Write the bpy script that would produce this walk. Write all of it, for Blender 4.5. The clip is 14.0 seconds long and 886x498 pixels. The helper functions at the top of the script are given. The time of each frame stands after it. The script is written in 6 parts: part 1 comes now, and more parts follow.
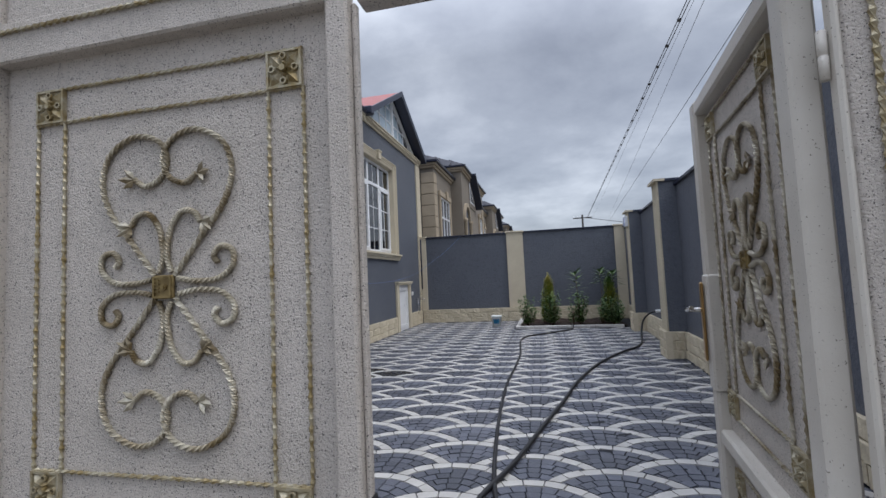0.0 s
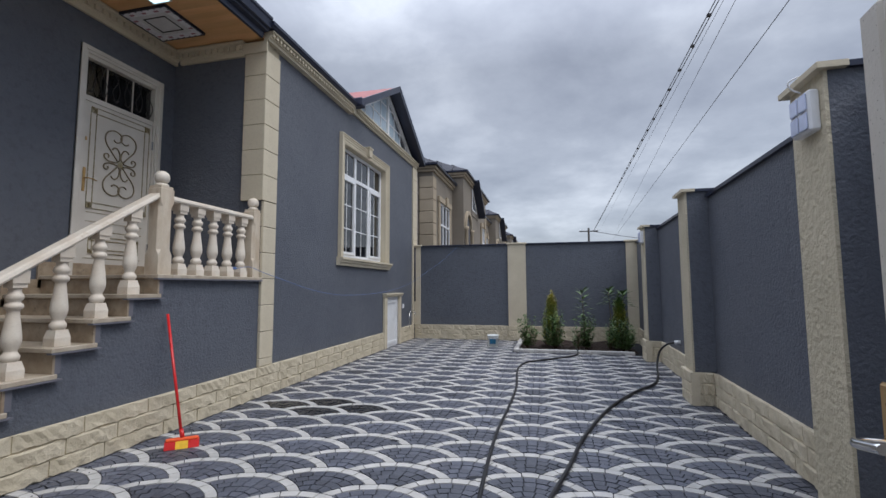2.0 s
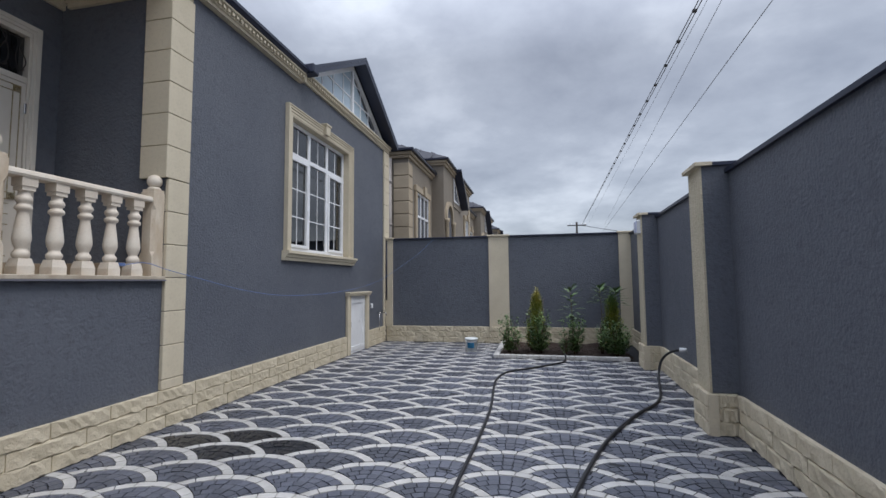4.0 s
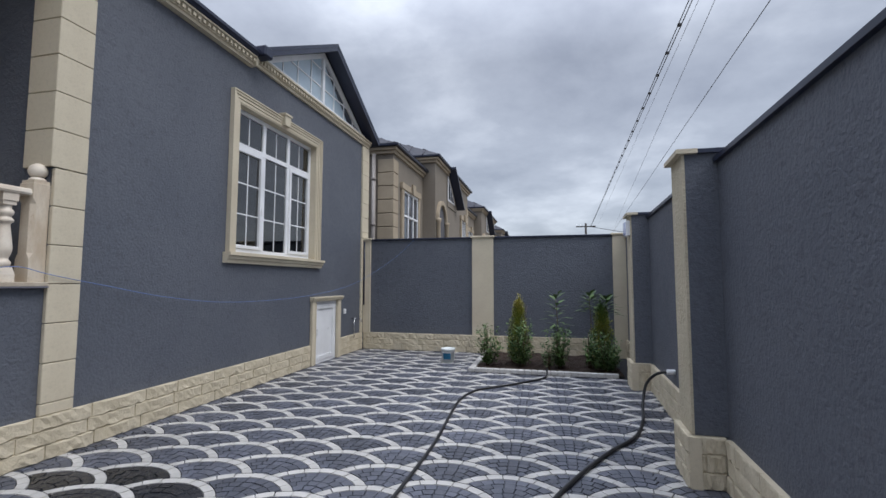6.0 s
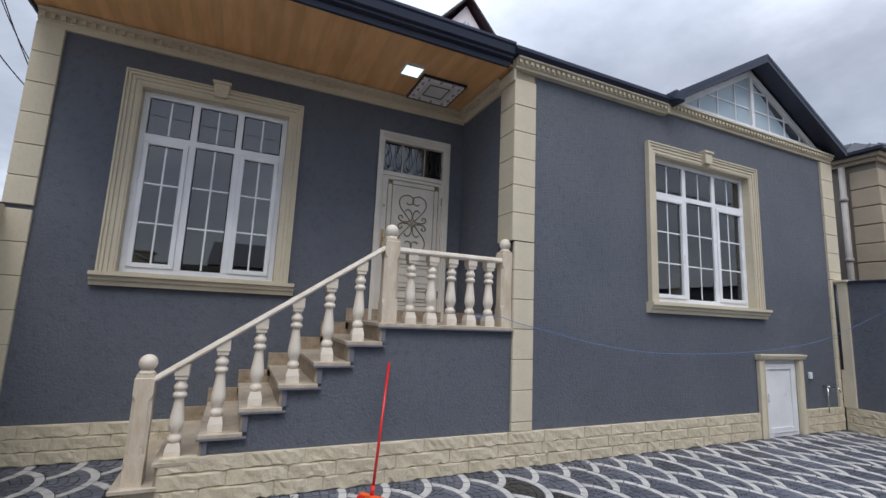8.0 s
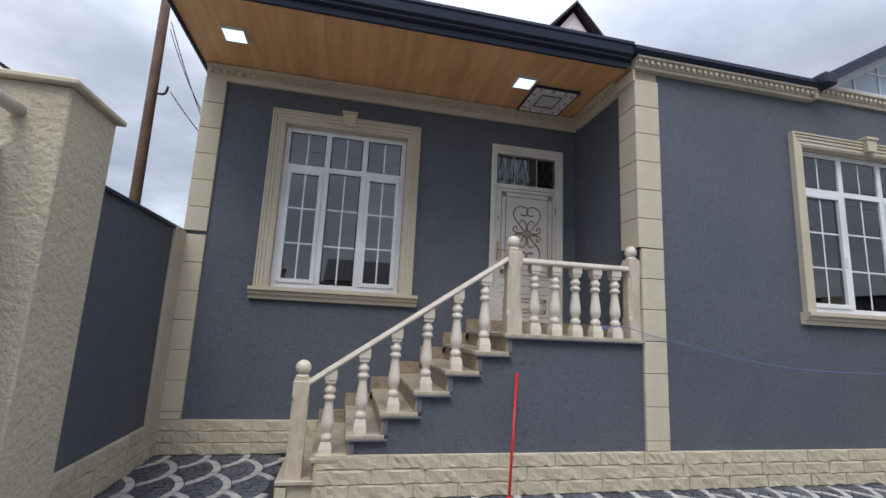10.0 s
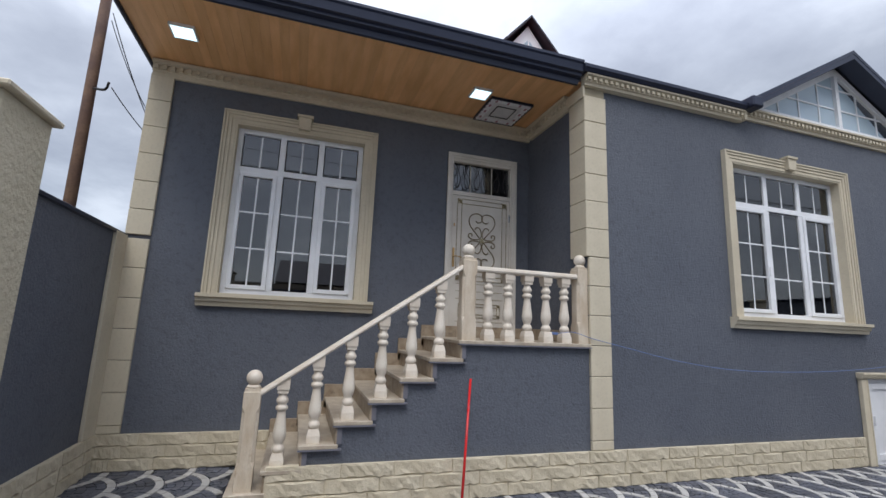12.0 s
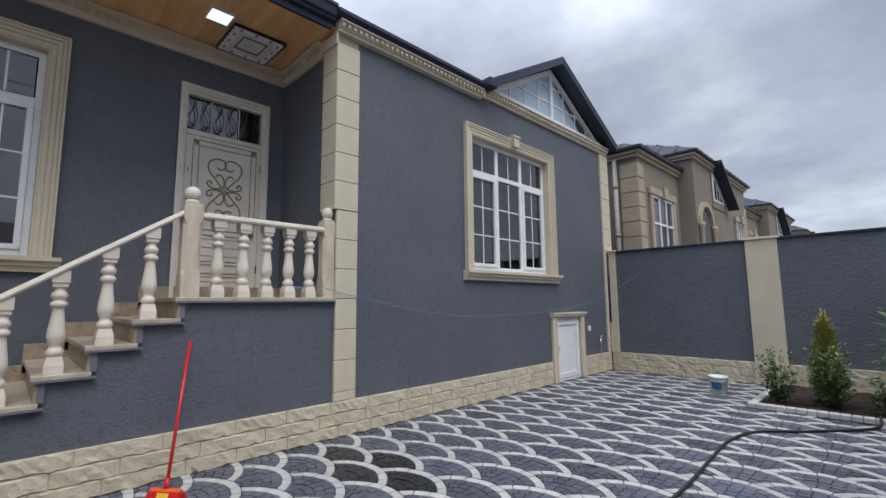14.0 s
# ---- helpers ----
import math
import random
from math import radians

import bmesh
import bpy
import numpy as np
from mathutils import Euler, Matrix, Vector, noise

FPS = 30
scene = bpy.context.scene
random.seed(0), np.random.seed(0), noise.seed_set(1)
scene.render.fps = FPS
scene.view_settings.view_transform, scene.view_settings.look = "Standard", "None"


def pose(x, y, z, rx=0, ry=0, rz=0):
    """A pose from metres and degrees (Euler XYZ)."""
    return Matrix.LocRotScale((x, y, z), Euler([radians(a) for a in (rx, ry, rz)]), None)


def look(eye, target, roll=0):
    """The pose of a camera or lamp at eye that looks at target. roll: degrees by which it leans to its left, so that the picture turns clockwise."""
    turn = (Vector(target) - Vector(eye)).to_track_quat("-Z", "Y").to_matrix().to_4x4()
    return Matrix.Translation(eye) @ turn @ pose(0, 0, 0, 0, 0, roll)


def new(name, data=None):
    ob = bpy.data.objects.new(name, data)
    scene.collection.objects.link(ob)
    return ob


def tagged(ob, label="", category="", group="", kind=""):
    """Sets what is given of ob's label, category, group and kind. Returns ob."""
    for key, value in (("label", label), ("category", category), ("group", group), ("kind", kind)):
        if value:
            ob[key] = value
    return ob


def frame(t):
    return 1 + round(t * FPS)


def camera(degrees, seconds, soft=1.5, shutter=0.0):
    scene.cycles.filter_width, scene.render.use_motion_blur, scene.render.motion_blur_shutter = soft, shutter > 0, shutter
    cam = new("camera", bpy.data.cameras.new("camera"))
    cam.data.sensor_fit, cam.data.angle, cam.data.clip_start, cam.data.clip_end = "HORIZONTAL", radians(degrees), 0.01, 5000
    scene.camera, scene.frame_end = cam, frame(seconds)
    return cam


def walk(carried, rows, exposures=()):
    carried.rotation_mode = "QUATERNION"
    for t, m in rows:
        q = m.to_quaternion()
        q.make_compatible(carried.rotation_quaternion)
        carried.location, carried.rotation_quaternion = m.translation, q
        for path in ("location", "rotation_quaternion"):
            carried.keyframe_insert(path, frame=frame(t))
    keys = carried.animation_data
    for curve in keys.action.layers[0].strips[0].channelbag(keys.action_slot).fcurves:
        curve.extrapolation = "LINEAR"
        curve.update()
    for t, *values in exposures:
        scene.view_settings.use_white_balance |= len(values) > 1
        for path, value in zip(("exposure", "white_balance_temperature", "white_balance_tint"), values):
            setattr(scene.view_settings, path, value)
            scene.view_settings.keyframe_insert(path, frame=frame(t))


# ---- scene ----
cam = camera(89.6, 14.0)
PATH = [
    (0, (-0.546, 1.051, 1.197), (-0.987, 2.997, 1.332), -2.6),
    (0.5, (-0.448, 1.429, 1.245), (-0.831, 3.388, 1.378), -2.4),
    (1, (-0.43, 1.585, 1.307), (-0.864, 3.532, 1.457), -1.9),
    (1.5, (-0.477, 1.763, 1.293), (-0.931, 3.704, 1.458), -0.9),
    (2, (-0.547, 2.015, 1.319), (-1.005, 3.955, 1.488), -0.2),
    (2.5, (-0.531, 2.233, 1.313), (-0.974, 4.177, 1.474), 0.1),
    (3, (-0.495, 2.555, 1.308), (-0.908, 4.505, 1.477), -0.1),
    (3.5, (-0.471, 2.828, 1.333), (-0.892, 4.777, 1.487), -0.3),
    (4, (-0.472, 3.179, 1.362), (-0.882, 5.13, 1.509), -0.5),
    (4.2, (-0.460, 3.277, 1.35), (-0.828, 5.238, 1.499), -0.6),
    (6.3, (0.059, 4.11, 1.456), (-0.456, 6.037, 1.604), 0.5),
    (6.5, (0.061, 4.15, 1.464), (-0.645, 6.015, 1.628), 0.4),
    (7, (0.058, 4.148, 1.517), (-1.159, 5.718, 1.744), 0.6),
    (7.5, (0.138, 4.146, 1.489), (-1.48, 5.287, 1.77), 2.0),
    (8, (0.176, 4.108, 1.53), (-1.629, 4.915, 1.827), 2.5),
    (8.5, (0.178, 4.052, 1.53), (-1.694, 4.682, 1.845), 2.6),
    (9, (0.138, 3.965, 1.494), (-1.757, 4.513, 1.821), 2.4),
    (11.3, (0.193, 3.768, 1.503), (-1.758, 4.062, 1.832), 3.5),
    (11.5, (0.231, 3.808, 1.528), (-1.707, 4.167, 1.867), 3.0),
    (12, (0.205, 3.814, 1.553), (-1.674, 4.404, 1.9), 2.3),
    (12.5, (0.181, 3.908, 1.457), (-1.608, 4.734, 1.796), 1.4),
    (13, (0.178, 4.028, 1.471), (-1.514, 5.054, 1.764), 0.8),
    (13.5, (0.221, 4.192, 1.433), (-1.368, 5.378, 1.694), 0.1),
    (14, (0.243, 4.306, 1.38), (-1.174, 5.697, 1.617), -0.5),
]
walk(cam, [(t, look(eye, target, roll)) for t, eye, target, roll in PATH], ((0, 0.37), (1, 0.34), (2.5, 0.46), (4, 0.44), (7.5, 0.56), (9, 0.60), (12, 0.60), (14, 0.50)))

# ---- light ----
world = bpy.data.worlds.new("world")
scene.world = world
world.use_nodes = True
wn, wl = world.node_tree.nodes, world.node_tree.links
wn.clear()
SKY_STRENGTH = 0.59
w_out = wn.new("ShaderNodeOutputWorld")
w_bg = wn.new("ShaderNodeBackground")
w_sky = wn.new("ShaderNodeTexSky")
w_sky.sky_type = "NISHITA"
w_sky.sun_disc = False
w_sky.sun_elevation = radians(57)
w_sky.sun_rotation = radians(105)
w_skybg = wn.new("ShaderNodeBackground")
w_skybg.inputs["Strength"].default_value = 0.02
wl.new(w_sky.outputs[0], w_skybg.inputs["Color"])
# overcast deck: clouds as a flat layer seen in perspective
w_tc = wn.new("ShaderNodeTexCoord")
w_sep = wn.new("ShaderNodeSeparateXYZ")
wl.new(w_tc.outputs["Generated"], w_sep.inputs[0])


def wmath(op, a, b=0.0, clamp=False):
    n = wn.new("ShaderNodeMath")
    n.operation = op
    n.use_clamp = clamp
    for i, v in enumerate((a, b)):
        if isinstance(v, (int, float)):
            n.inputs[i].default_value = v
        else:
            wl.new(v, n.inputs[i])
    return n.outputs[0]


zz = wmath("ADD", wmath("MAXIMUM", w_sep.outputs["Z"], 0.0), 0.24)
w_comb = wn.new("ShaderNodeCombineXYZ")
wl.new(wmath("DIVIDE", w_sep.outputs["X"], zz), w_comb.inputs["X"])
wl.new(wmath("DIVIDE", w_sep.outputs["Y"], zz), w_comb.inputs["Y"])
w_map = wn.new("ShaderNodeMapping")
w_map.inputs["Scale"].default_value = (1.0, 1.0, 1.0)
w_map.inputs["Location"].default_value = (3.1, 0.7, 0.0)
wl.new(w_comb.outputs[0], w_map.inputs[0])
n1 = wn.new("ShaderNodeTexNoise")
n1.inputs["Scale"].default_value = 1.7
n1.inputs["Detail"].default_value = 9
n1.inputs["Roughness"].default_value = 0.57
n1.inputs["Distortion"].default_value = 0.1
wl.new(w_map.outputs[0], n1.inputs["Vector"])
w_ramp = wn.new("ShaderNodeValToRGB")
cr = w_ramp.color_ramp
cr.elements[0].position, cr.elements[0].color = 0.32, (0.36, 0.39, 0.47, 1)
cr.elements[1].position, cr.elements[1].color = 0.68, (0.74, 0.79, 0.89, 1)
e = cr.elements.new(0.50)
e.color = (0.50, 0.54, 0.63, 1)
wl.new(n1.outputs["Fac"], w_ramp.inputs[0])
wl.new(w_ramp.outputs[0], w_bg.inputs["Color"])
w_up = wmath("MULTIPLY", wmath("MAXIMUM", wmath("SUBTRACT", w_sep.outputs["Z"], 0.45), 0.0), 5.6)
# unseen brighter patch near the zenith, added to lift the right boundary wall
w_glow = wn.new("ShaderNodeVectorMath")
w_glow.operation = "DOT_PRODUCT"
wl.new(w_tc.outputs["Generated"], w_glow.inputs[0])
w_glow.inputs[1].default_value = (-0.22, -0.15, 0.964)
w_near = wmath("MULTIPLY", wmath("POWER", wmath("MAXIMUM", w_glow.outputs["Value"], 0.0), 6.0), 2.1)
wl.new(wmath("MULTIPLY", wmath("ADD", wmath("ADD", w_up, w_near), 1.0), SKY_STRENGTH), w_bg.inputs["Strength"])
w_add = wn.new("ShaderNodeAddShader")
wl.new(w_bg.outputs[0], w_add.inputs[0])
wl.new(w_skybg.outputs[0], w_add.inputs[1])
wl.new(w_add.outputs[0], w_out.inputs[0])

sun = new("sun", bpy.data.lights.new("sun", "SUN"))
sun.data.energy = 1.0
sun.data.angle = radians(25)
sun.data.color = (1.0, 0.97, 0.92)
sun.matrix_world = look((6.0, -1.8, 9.5), (0, 0, 0))


# ---- materials ----
def mat(name, color, rough=0.6, metal=0.0, color2=None, scale=4.0, bump=0.0, bscale=60.0, spec=0.5,
        fine=0.0, speck=None, rand=0.0, island=0.0, stretch=(1, 1, 1), dirt=None, coords="Object", bdist=0.01):
    m = bpy.data.materials.new(name)
    m.use_nodes = True
    nt = m.node_tree
    n, l = nt.nodes, nt.links
    p = n["Principled BSDF"]
    p.inputs["Roughness"].default_value = rough
    p.inputs["Metallic"].default_value = metal
    p.inputs["Specular IOR Level"].default_value = spec
    tc = n.new("ShaderNodeTexCoord")
    src = tc.outputs[coords]
    if coords == "World":
        pass
    mp = n.new("ShaderNodeMapping")
    mp.inputs["Scale"].default_value = stretch
    l.new(src, mp.inputs[0])

    def mix(a, b, fac, mode="MIX"):
        x = n.new("ShaderNodeMix")
        x.data_type = "RGBA"
        x.blend_type = mode
        for sock, v in ((x.inputs[6], a), (x.inputs[7], b)):
            if isinstance(v, tuple):
                sock.default_value = (*v, 1) if len(v) == 3 else v
            else:
                l.new(v, sock)
        if isinstance(fac, (int, float)):
            x.inputs[0].default_value = fac
        else:
            l.new(fac, x.inputs[0])
        return x.outputs[2]

    def noise_tex(s, detail=4, r=0.55):
        t = n.new("ShaderNodeTexNoise")
        t.inputs["Scale"].default_value = s
        t.inputs["Detail"].default_value = detail
        t.inputs["Roughness"].default_value = r
        l.new(mp.outputs[0], t.inputs["Vector"])
        return t.outputs["Fac"]

    def ramp(v, a, b):
        r = n.new("ShaderNodeMapRange")
        r.inputs["From Min"].default_value = a
        r.inputs["From Max"].default_value = b
        l.new(v, r.inputs["Value"])
        return r.outputs[0]

    c2 = color2 or tuple(x * 0.86 for x in color)
    col = mix(color, c2, ramp(noise_tex(scale), 0.35, 0.65))
    if fine:
        f = noise_tex(scale * 14, 3)
        col = mix(col, tuple(x * 0.6 for x in color), ramp(f, 0.5, 0.5 + 0.5 / max(fine, 0.01)))
    if speck:
        f = noise_tex(speck[0], 2)
        col = mix(col, speck[2], ramp(f, speck[1], speck[1] + 0.04))
    if dirt:
        f = noise_tex(dirt[0], 6, 0.65)
        col = mix(col, dirt[2], ramp(f, dirt[1], dirt[1] + 0.18))
    for amount, node, out in ((rand, "ShaderNodeObjectInfo", "Random"), (island, "ShaderNodeNewGeometry", "Random Per Island")):
        if amount:
            oi = n.new(node)
            mr = n.new("ShaderNodeMapRange")
            mr.inputs["To Min"].default_value = 1 - amount
            mr.inputs["To Max"].default_value = 1 + amount
            l.new(oi.outputs[out], mr.inputs["Value"])
            col = mix(col, mr.outputs[0], 1.0, "MULTIPLY")
    l.new(col, p.inputs["Base Color"])
    rr = n.new("ShaderNodeMapRange")
    rr.inputs["To Min"].default_value = max(rough - 0.08, 0.02)
    rr.inputs["To Max"].default_value = min(rough + 0.08, 1)
    l.new(noise_tex(scale * 3), rr.inputs["Value"])
    l.new(rr.outputs[0], p.inputs["Roughness"])
    if bump:
        b = n.new("ShaderNodeBump")
        b.inputs["Strength"].default_value = bump
        b.inputs["Distance"].default_value = bdist
        l.new(noise_tex(bscale, 4, 0.6), b.inputs["Height"])
        l.new(b.outputs[0], p.inputs["Normal"])
    return m


def emit(name, color, strength):
    m = bpy.data.materials.new(name)
    m.use_nodes = True
    p = m.node_tree.nodes["Principled BSDF"]
    p.inputs["Base Color"].default_value = (*color, 1)
    p.inputs["Emission Color"].default_value = (*color, 1)
    p.inputs["Emission Strength"].default_value = strength
    return m


M_GREY = mat("grey_stucco", (0.097, 0.107, 0.132), 0.66, color2=(0.112, 0.122, 0.147), scale=1.2, fine=1.0, bump=0.75, bscale=38, bdist=0.016, spec=0.42, dirt=(2.5, 0.62, (0.130, 0.140, 0.165)))
M_CREAM = mat("cream_stone", (0.60, 0.535, 0.41), 0.75, color2=(0.54, 0.475, 0.36), scale=2.5, fine=0.5, bump=0.3, bscale=70, bdist=0.006, spec=0.3)
M_CREAMR = mat("cream_render", (0.55, 0.49, 0.37), 0.85, color2=(0.48, 0.43, 0.32), scale=2.0, fine=0.4, bump=1.0, bscale=26, bdist=0.02, spec=0.2)
M_PLINTH = mat("plinth_stone", (0.60, 0.53, 0.40), 0.8, color2=(0.51, 0.445, 0.325), scale=5, fine=0.7, bump=0.7, bscale=30, bdist=0.014, rand=0.04, dirt=(3.5, 0.64, (0.48, 0.41, 0.28)))
M_JOINT = mat("joint_mortar", (0.36, 0.31, 0.22), 0.9, scale=8, bump=0.3)
M_GATE = mat("gate_paint", (0.60, 0.55, 0.505), 0.42, color2=(0.53, 0.485, 0.44), scale=3, fine=1.0, bump=1.0, bscale=180, bdist=0.0075, speck=(230, 0.62, (0.06, 0.055, 0.05)))
M_GATEPLAIN = mat("gate_frame_paint", (0.60, 0.57, 0.52), 0.42, color2=(0.53, 0.495, 0.44), scale=3, bump=0.3, bscale=120, bdist=0.003, speck=(160, 0.68, (0.16, 0.14, 0.11)))
M_GOLD = mat("patina_gold", (0.27, 0.205, 0.09), 0.42, 0.4, color2=(0.46, 0.42, 0.32), scale=30, fine=0.8, bump=0.5, bscale=180, bdist=0.003)
M_HOUSEDOOR = mat("house_door_paint", (0.66, 0.62, 0.56), 0.45, color2=(0.58, 0.54, 0.48), scale=3, bump=0.3, bscale=120, bdist=0.003)
M_BOSS = mat("boss_brass", (0.33, 0.25, 0.11), 0.4, 0.6, color2=(0.17, 0.12, 0.05), scale=30, bump=0.3, bscale=150, bdist=0.003)
M_IRON = mat("patinated_iron", (0.50, 0.465, 0.38), 0.34, 0.3, color2=(0.17, 0.125, 0.06), scale=10, bump=0.5, bscale=150, bdist=0.003)
M_WHITE = mat("white_pvc", (0.80, 0.81, 0.83), 0.3, scale=2)
M_MARBLE = mat("carved_stone", (0.70, 0.64, 0.55), 0.5, color2=(0.62, 0.53, 0.43), scale=5, fine=0.5, bump=0.25, bscale=60, bdist=0.004, rand=0.05, dirt=(9, 0.62, (0.40, 0.28, 0.17)))
M_NEWEL = mat("veined_stone", (0.64, 0.56, 0.45), 0.5, color2=(0.50, 0.40, 0.29), scale=9, fine=0.7, bump=0.35, bscale=60, bdist=0.005, stretch=(1, 1, 0.35), dirt=(14, 0.6, (0.34, 0.22, 0.13)))
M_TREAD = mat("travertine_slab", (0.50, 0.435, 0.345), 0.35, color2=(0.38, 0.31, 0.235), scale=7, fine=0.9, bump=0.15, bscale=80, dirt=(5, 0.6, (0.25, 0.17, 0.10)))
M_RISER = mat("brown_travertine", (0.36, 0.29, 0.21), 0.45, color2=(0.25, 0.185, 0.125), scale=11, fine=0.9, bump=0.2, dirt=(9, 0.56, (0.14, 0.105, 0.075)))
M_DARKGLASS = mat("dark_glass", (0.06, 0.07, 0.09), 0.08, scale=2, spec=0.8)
M_PAVERWET = mat("wet_paver", (0.022, 0.024, 0.030), 0.25, scale=3, fine=0.8, bump=0.5, bscale=70, rand=0.2, island=0.3, dirt=(3, 0.62, (0.07, 0.065, 0.06)))
M_REDPRINT = mat("red_print", (0.42, 0.19, 0.24), 0.4, scale=20)
M_EDGE = mat("dark_slab_edge", (0.16, 0.16, 0.19), 0.6, scale=5)
M_WOOD = mat("varnished_cladding", (0.76, 0.44, 0.21), 0.38, color2=(0.66, 0.36, 0.155), scale=2.0, fine=0.5, stretch=(1.0, 6, 6), rand=0.05, island=0.09, bump=0.05, bscale=40, dirt=(5, 0.72, (0.16, 0.07, 0.03)))
M_GUTTER = mat("dark_metal_trim", (0.020, 0.026, 0.052), 0.35, 0.2, scale=3, spec=0.5)
M_REDROOF = mat("red_metal_roof", (0.34, 0.055, 0.045), 0.45, scale=3, bump=0.1)
M_DARKROOF = mat("dark_metal_roof", (0.035, 0.036, 0.050), 0.7, 0.0, scale=3, bump=0.1)
M_TAN = mat("tan_render", (0.22, 0.19, 0.155), 0.85, scale=1.0, fine=0.5, bump=0.3, bscale=30, dirt=(1.2, 0.55, (0.19, 0.17, 0.14)))
M_TANSTONE = mat("tan_stone", (0.40, 0.33, 0.24), 0.8, scale=2, fine=0.4, bump=0.2)
M_PAVER = mat("dark_paver", (0.068, 0.075, 0.098), 0.5, color2=(0.098, 0.104, 0.128), scale=3.0, fine=0.8, bump=0.6, bscale=70, bdist=0.006, rand=0.24, island=0.24, dirt=(2.2, 0.60, (0.15, 0.15, 0.155)), coords="Object")
M_PAVERW = mat("white_paver", (0.47, 0.46, 0.45), 0.7, color2=(0.38, 0.37, 0.35), scale=6, fine=0.7, bump=0.4, bscale=90, bdist=0.004, rand=0.06, island=0.08, dirt=(3.0, 0.64, (0.34, 0.29, 0.22)))
M_SAND = mat("joint_sand", (0.028, 0.030, 0.037), 0.95, scale=8, bump=0.4)
M_SOIL = mat("soil", (0.036, 0.021, 0.015), 0.95, scale=8, fine=1, bump=1.0, bscale=40, bdist=0.03)
M_EARTH = mat("street_ground", (0.18, 0.165, 0.145), 0.95, scale=0.6, fine=0.7, bump=0.5, bscale=10)
M_HOSE = mat("black_rubber", (0.010, 0.010, 0.012), 0.5, scale=10)
M_RED = mat("red_plastic", (0.62, 0.02, 0.02), 0.3, scale=5)
M_YELLOW = mat("yellow_bristle", (0.85, 0.50, 0.03), 0.6, scale=30)
M_ORANGE = mat("orange_bristle", (0.80, 0.10, 0.02), 0.6, scale=30)
M_BUCKET = mat("white_plastic", (0.72, 0.76, 0.76), 0.35, scale=5)
M_BLUE = mat("blue_label", (0.05, 0.28, 0.50), 0.4, scale=6)
M_ROPE = mat("blue_cord", (0.13, 0.21, 0.44), 0.7, scale=60)
M_WIRE = mat("black_cable", (0.02, 0.02, 0.024), 0.6, scale=10)
M_POLE = mat("rusty_pole", (0.085, 0.045, 0.035), 0.8, color2=(0.17, 0.10, 0.06), scale=3, fine=0.8, bump=0.4)
M_CHROME = mat("chrome", (0.72, 0.72, 0.72), 0.18, 1.0, scale=5)
M_BRASS = mat("brass_plate", (0.52, 0.33, 0.14), 0.3, 0.9, scale=12)
M_BRONZE = mat("dark_bronze", (0.19, 0.145, 0.085), 0.45, 0.3, color2=(0.30, 0.25, 0.16), scale=20, bump=0.3)
M_BLACK = mat("black_iron", (0.03, 0.028, 0.028), 0.4, 0.5, scale=10)
M_GREY_PLASTIC = mat("grey_plastic", (0.72, 0.71, 0.72), 0.5, scale=5)
M_LAMPLENS = mat("lamp_lens", (0.60, 0.66, 0.86), 0.15, scale=8)
M_FILM = mat("printed_film", (0.86, 0.86, 0.88), 0.3, color2=(0.74, 0.73, 0.78), scale=12)
M_LEAF = mat("leaf_green", (0.10, 0.17, 0.045), 0.55, color2=(0.045, 0.095, 0.028), scale=9, island=0.35)
M_LEAFY = mat("leaf_yellow_green", (0.30, 0.31, 0.04), 0.55, color2=(0.16, 0.20, 0.03), scale=6, island=0.35)
M_LEAFT = mat("leaf_tip_rust", (0.36, 0.32, 0.07), 0.5, scale=9, island=0.3)
M_BARK = mat("stem_bark", (0.10, 0.065, 0.04), 0.8, scale=20)
M_PETAL = mat("white_petal", (0.65, 0.6, 0.55), 0.6, scale=20)
# dark base colour stands in for shade indoors and inside the arch
M_DARKSHADE = mat("dark_shade", (0.10, 0.10, 0.11), 0.9, scale=2)
M_CURTAIN = mat("net_curtain", (0.55, 0.56, 0.58), 0.9, scale=4, stretch=(1, 8, 1))
M_PIPE = mat("grey_downpipe", (0.33, 0.30, 0.28), 0.5, scale=5)
M_LED = emit("led_panel", (0.62, 0.90, 1.0), 1.25)
# pale blue base stands in for sky mirrored in the panes
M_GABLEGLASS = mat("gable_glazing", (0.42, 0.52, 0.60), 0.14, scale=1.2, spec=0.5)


def glass(name, color, rough, alpha):
    m = bpy.data.materials.new(name)
    m.use_nodes = True
    n, l = m.node_tree.nodes, m.node_tree.links
    n.clear()
    out = n.new("ShaderNodeOutputMaterial")
    g = n.new("ShaderNodeBsdfGlossy")
    g.inputs["Roughness"].default_value = rough
    tr = n.new("ShaderNodeBsdfTransparent")
    tr.inputs["Color"].default_value = (*color, 1)
    fr = n.new("ShaderNodeFresnel")
    fr.inputs["IOR"].default_value = alpha
    mx = n.new("ShaderNodeMixShader")
    l.new(fr.outputs[0], mx.inputs[0])
    l.new(tr.outputs[0], mx.inputs[1])
    l.new(g.outputs[0], mx.inputs[2])
    l.new(mx.outputs[0], out.inputs[0])
    return m


M_GLASS = glass("window_glass", (0.30, 0.32, 0.36), 0.01, 2.2)
M_DARKWOOD = mat("dark_pole_wood", (0.035, 0.030, 0.028), 0.85, scale=3)


# ---- mesh helpers ----
def mesh_ob(name, bm, material, parent=None, label="", smooth=False):
    me = bpy.data.meshes.new(name)
    if smooth:
        for fc in bm.faces:
            fc.smooth = True
    bm.to_mesh(me)
    bm.free()
    for mm in (material if isinstance(material, (list, tuple)) else [material]):
        me.materials.append(mm)
    ob = new(name, me)
    if parent is not None:
        ob.parent = parent
    if label:
        ob["label"] = label
    return ob


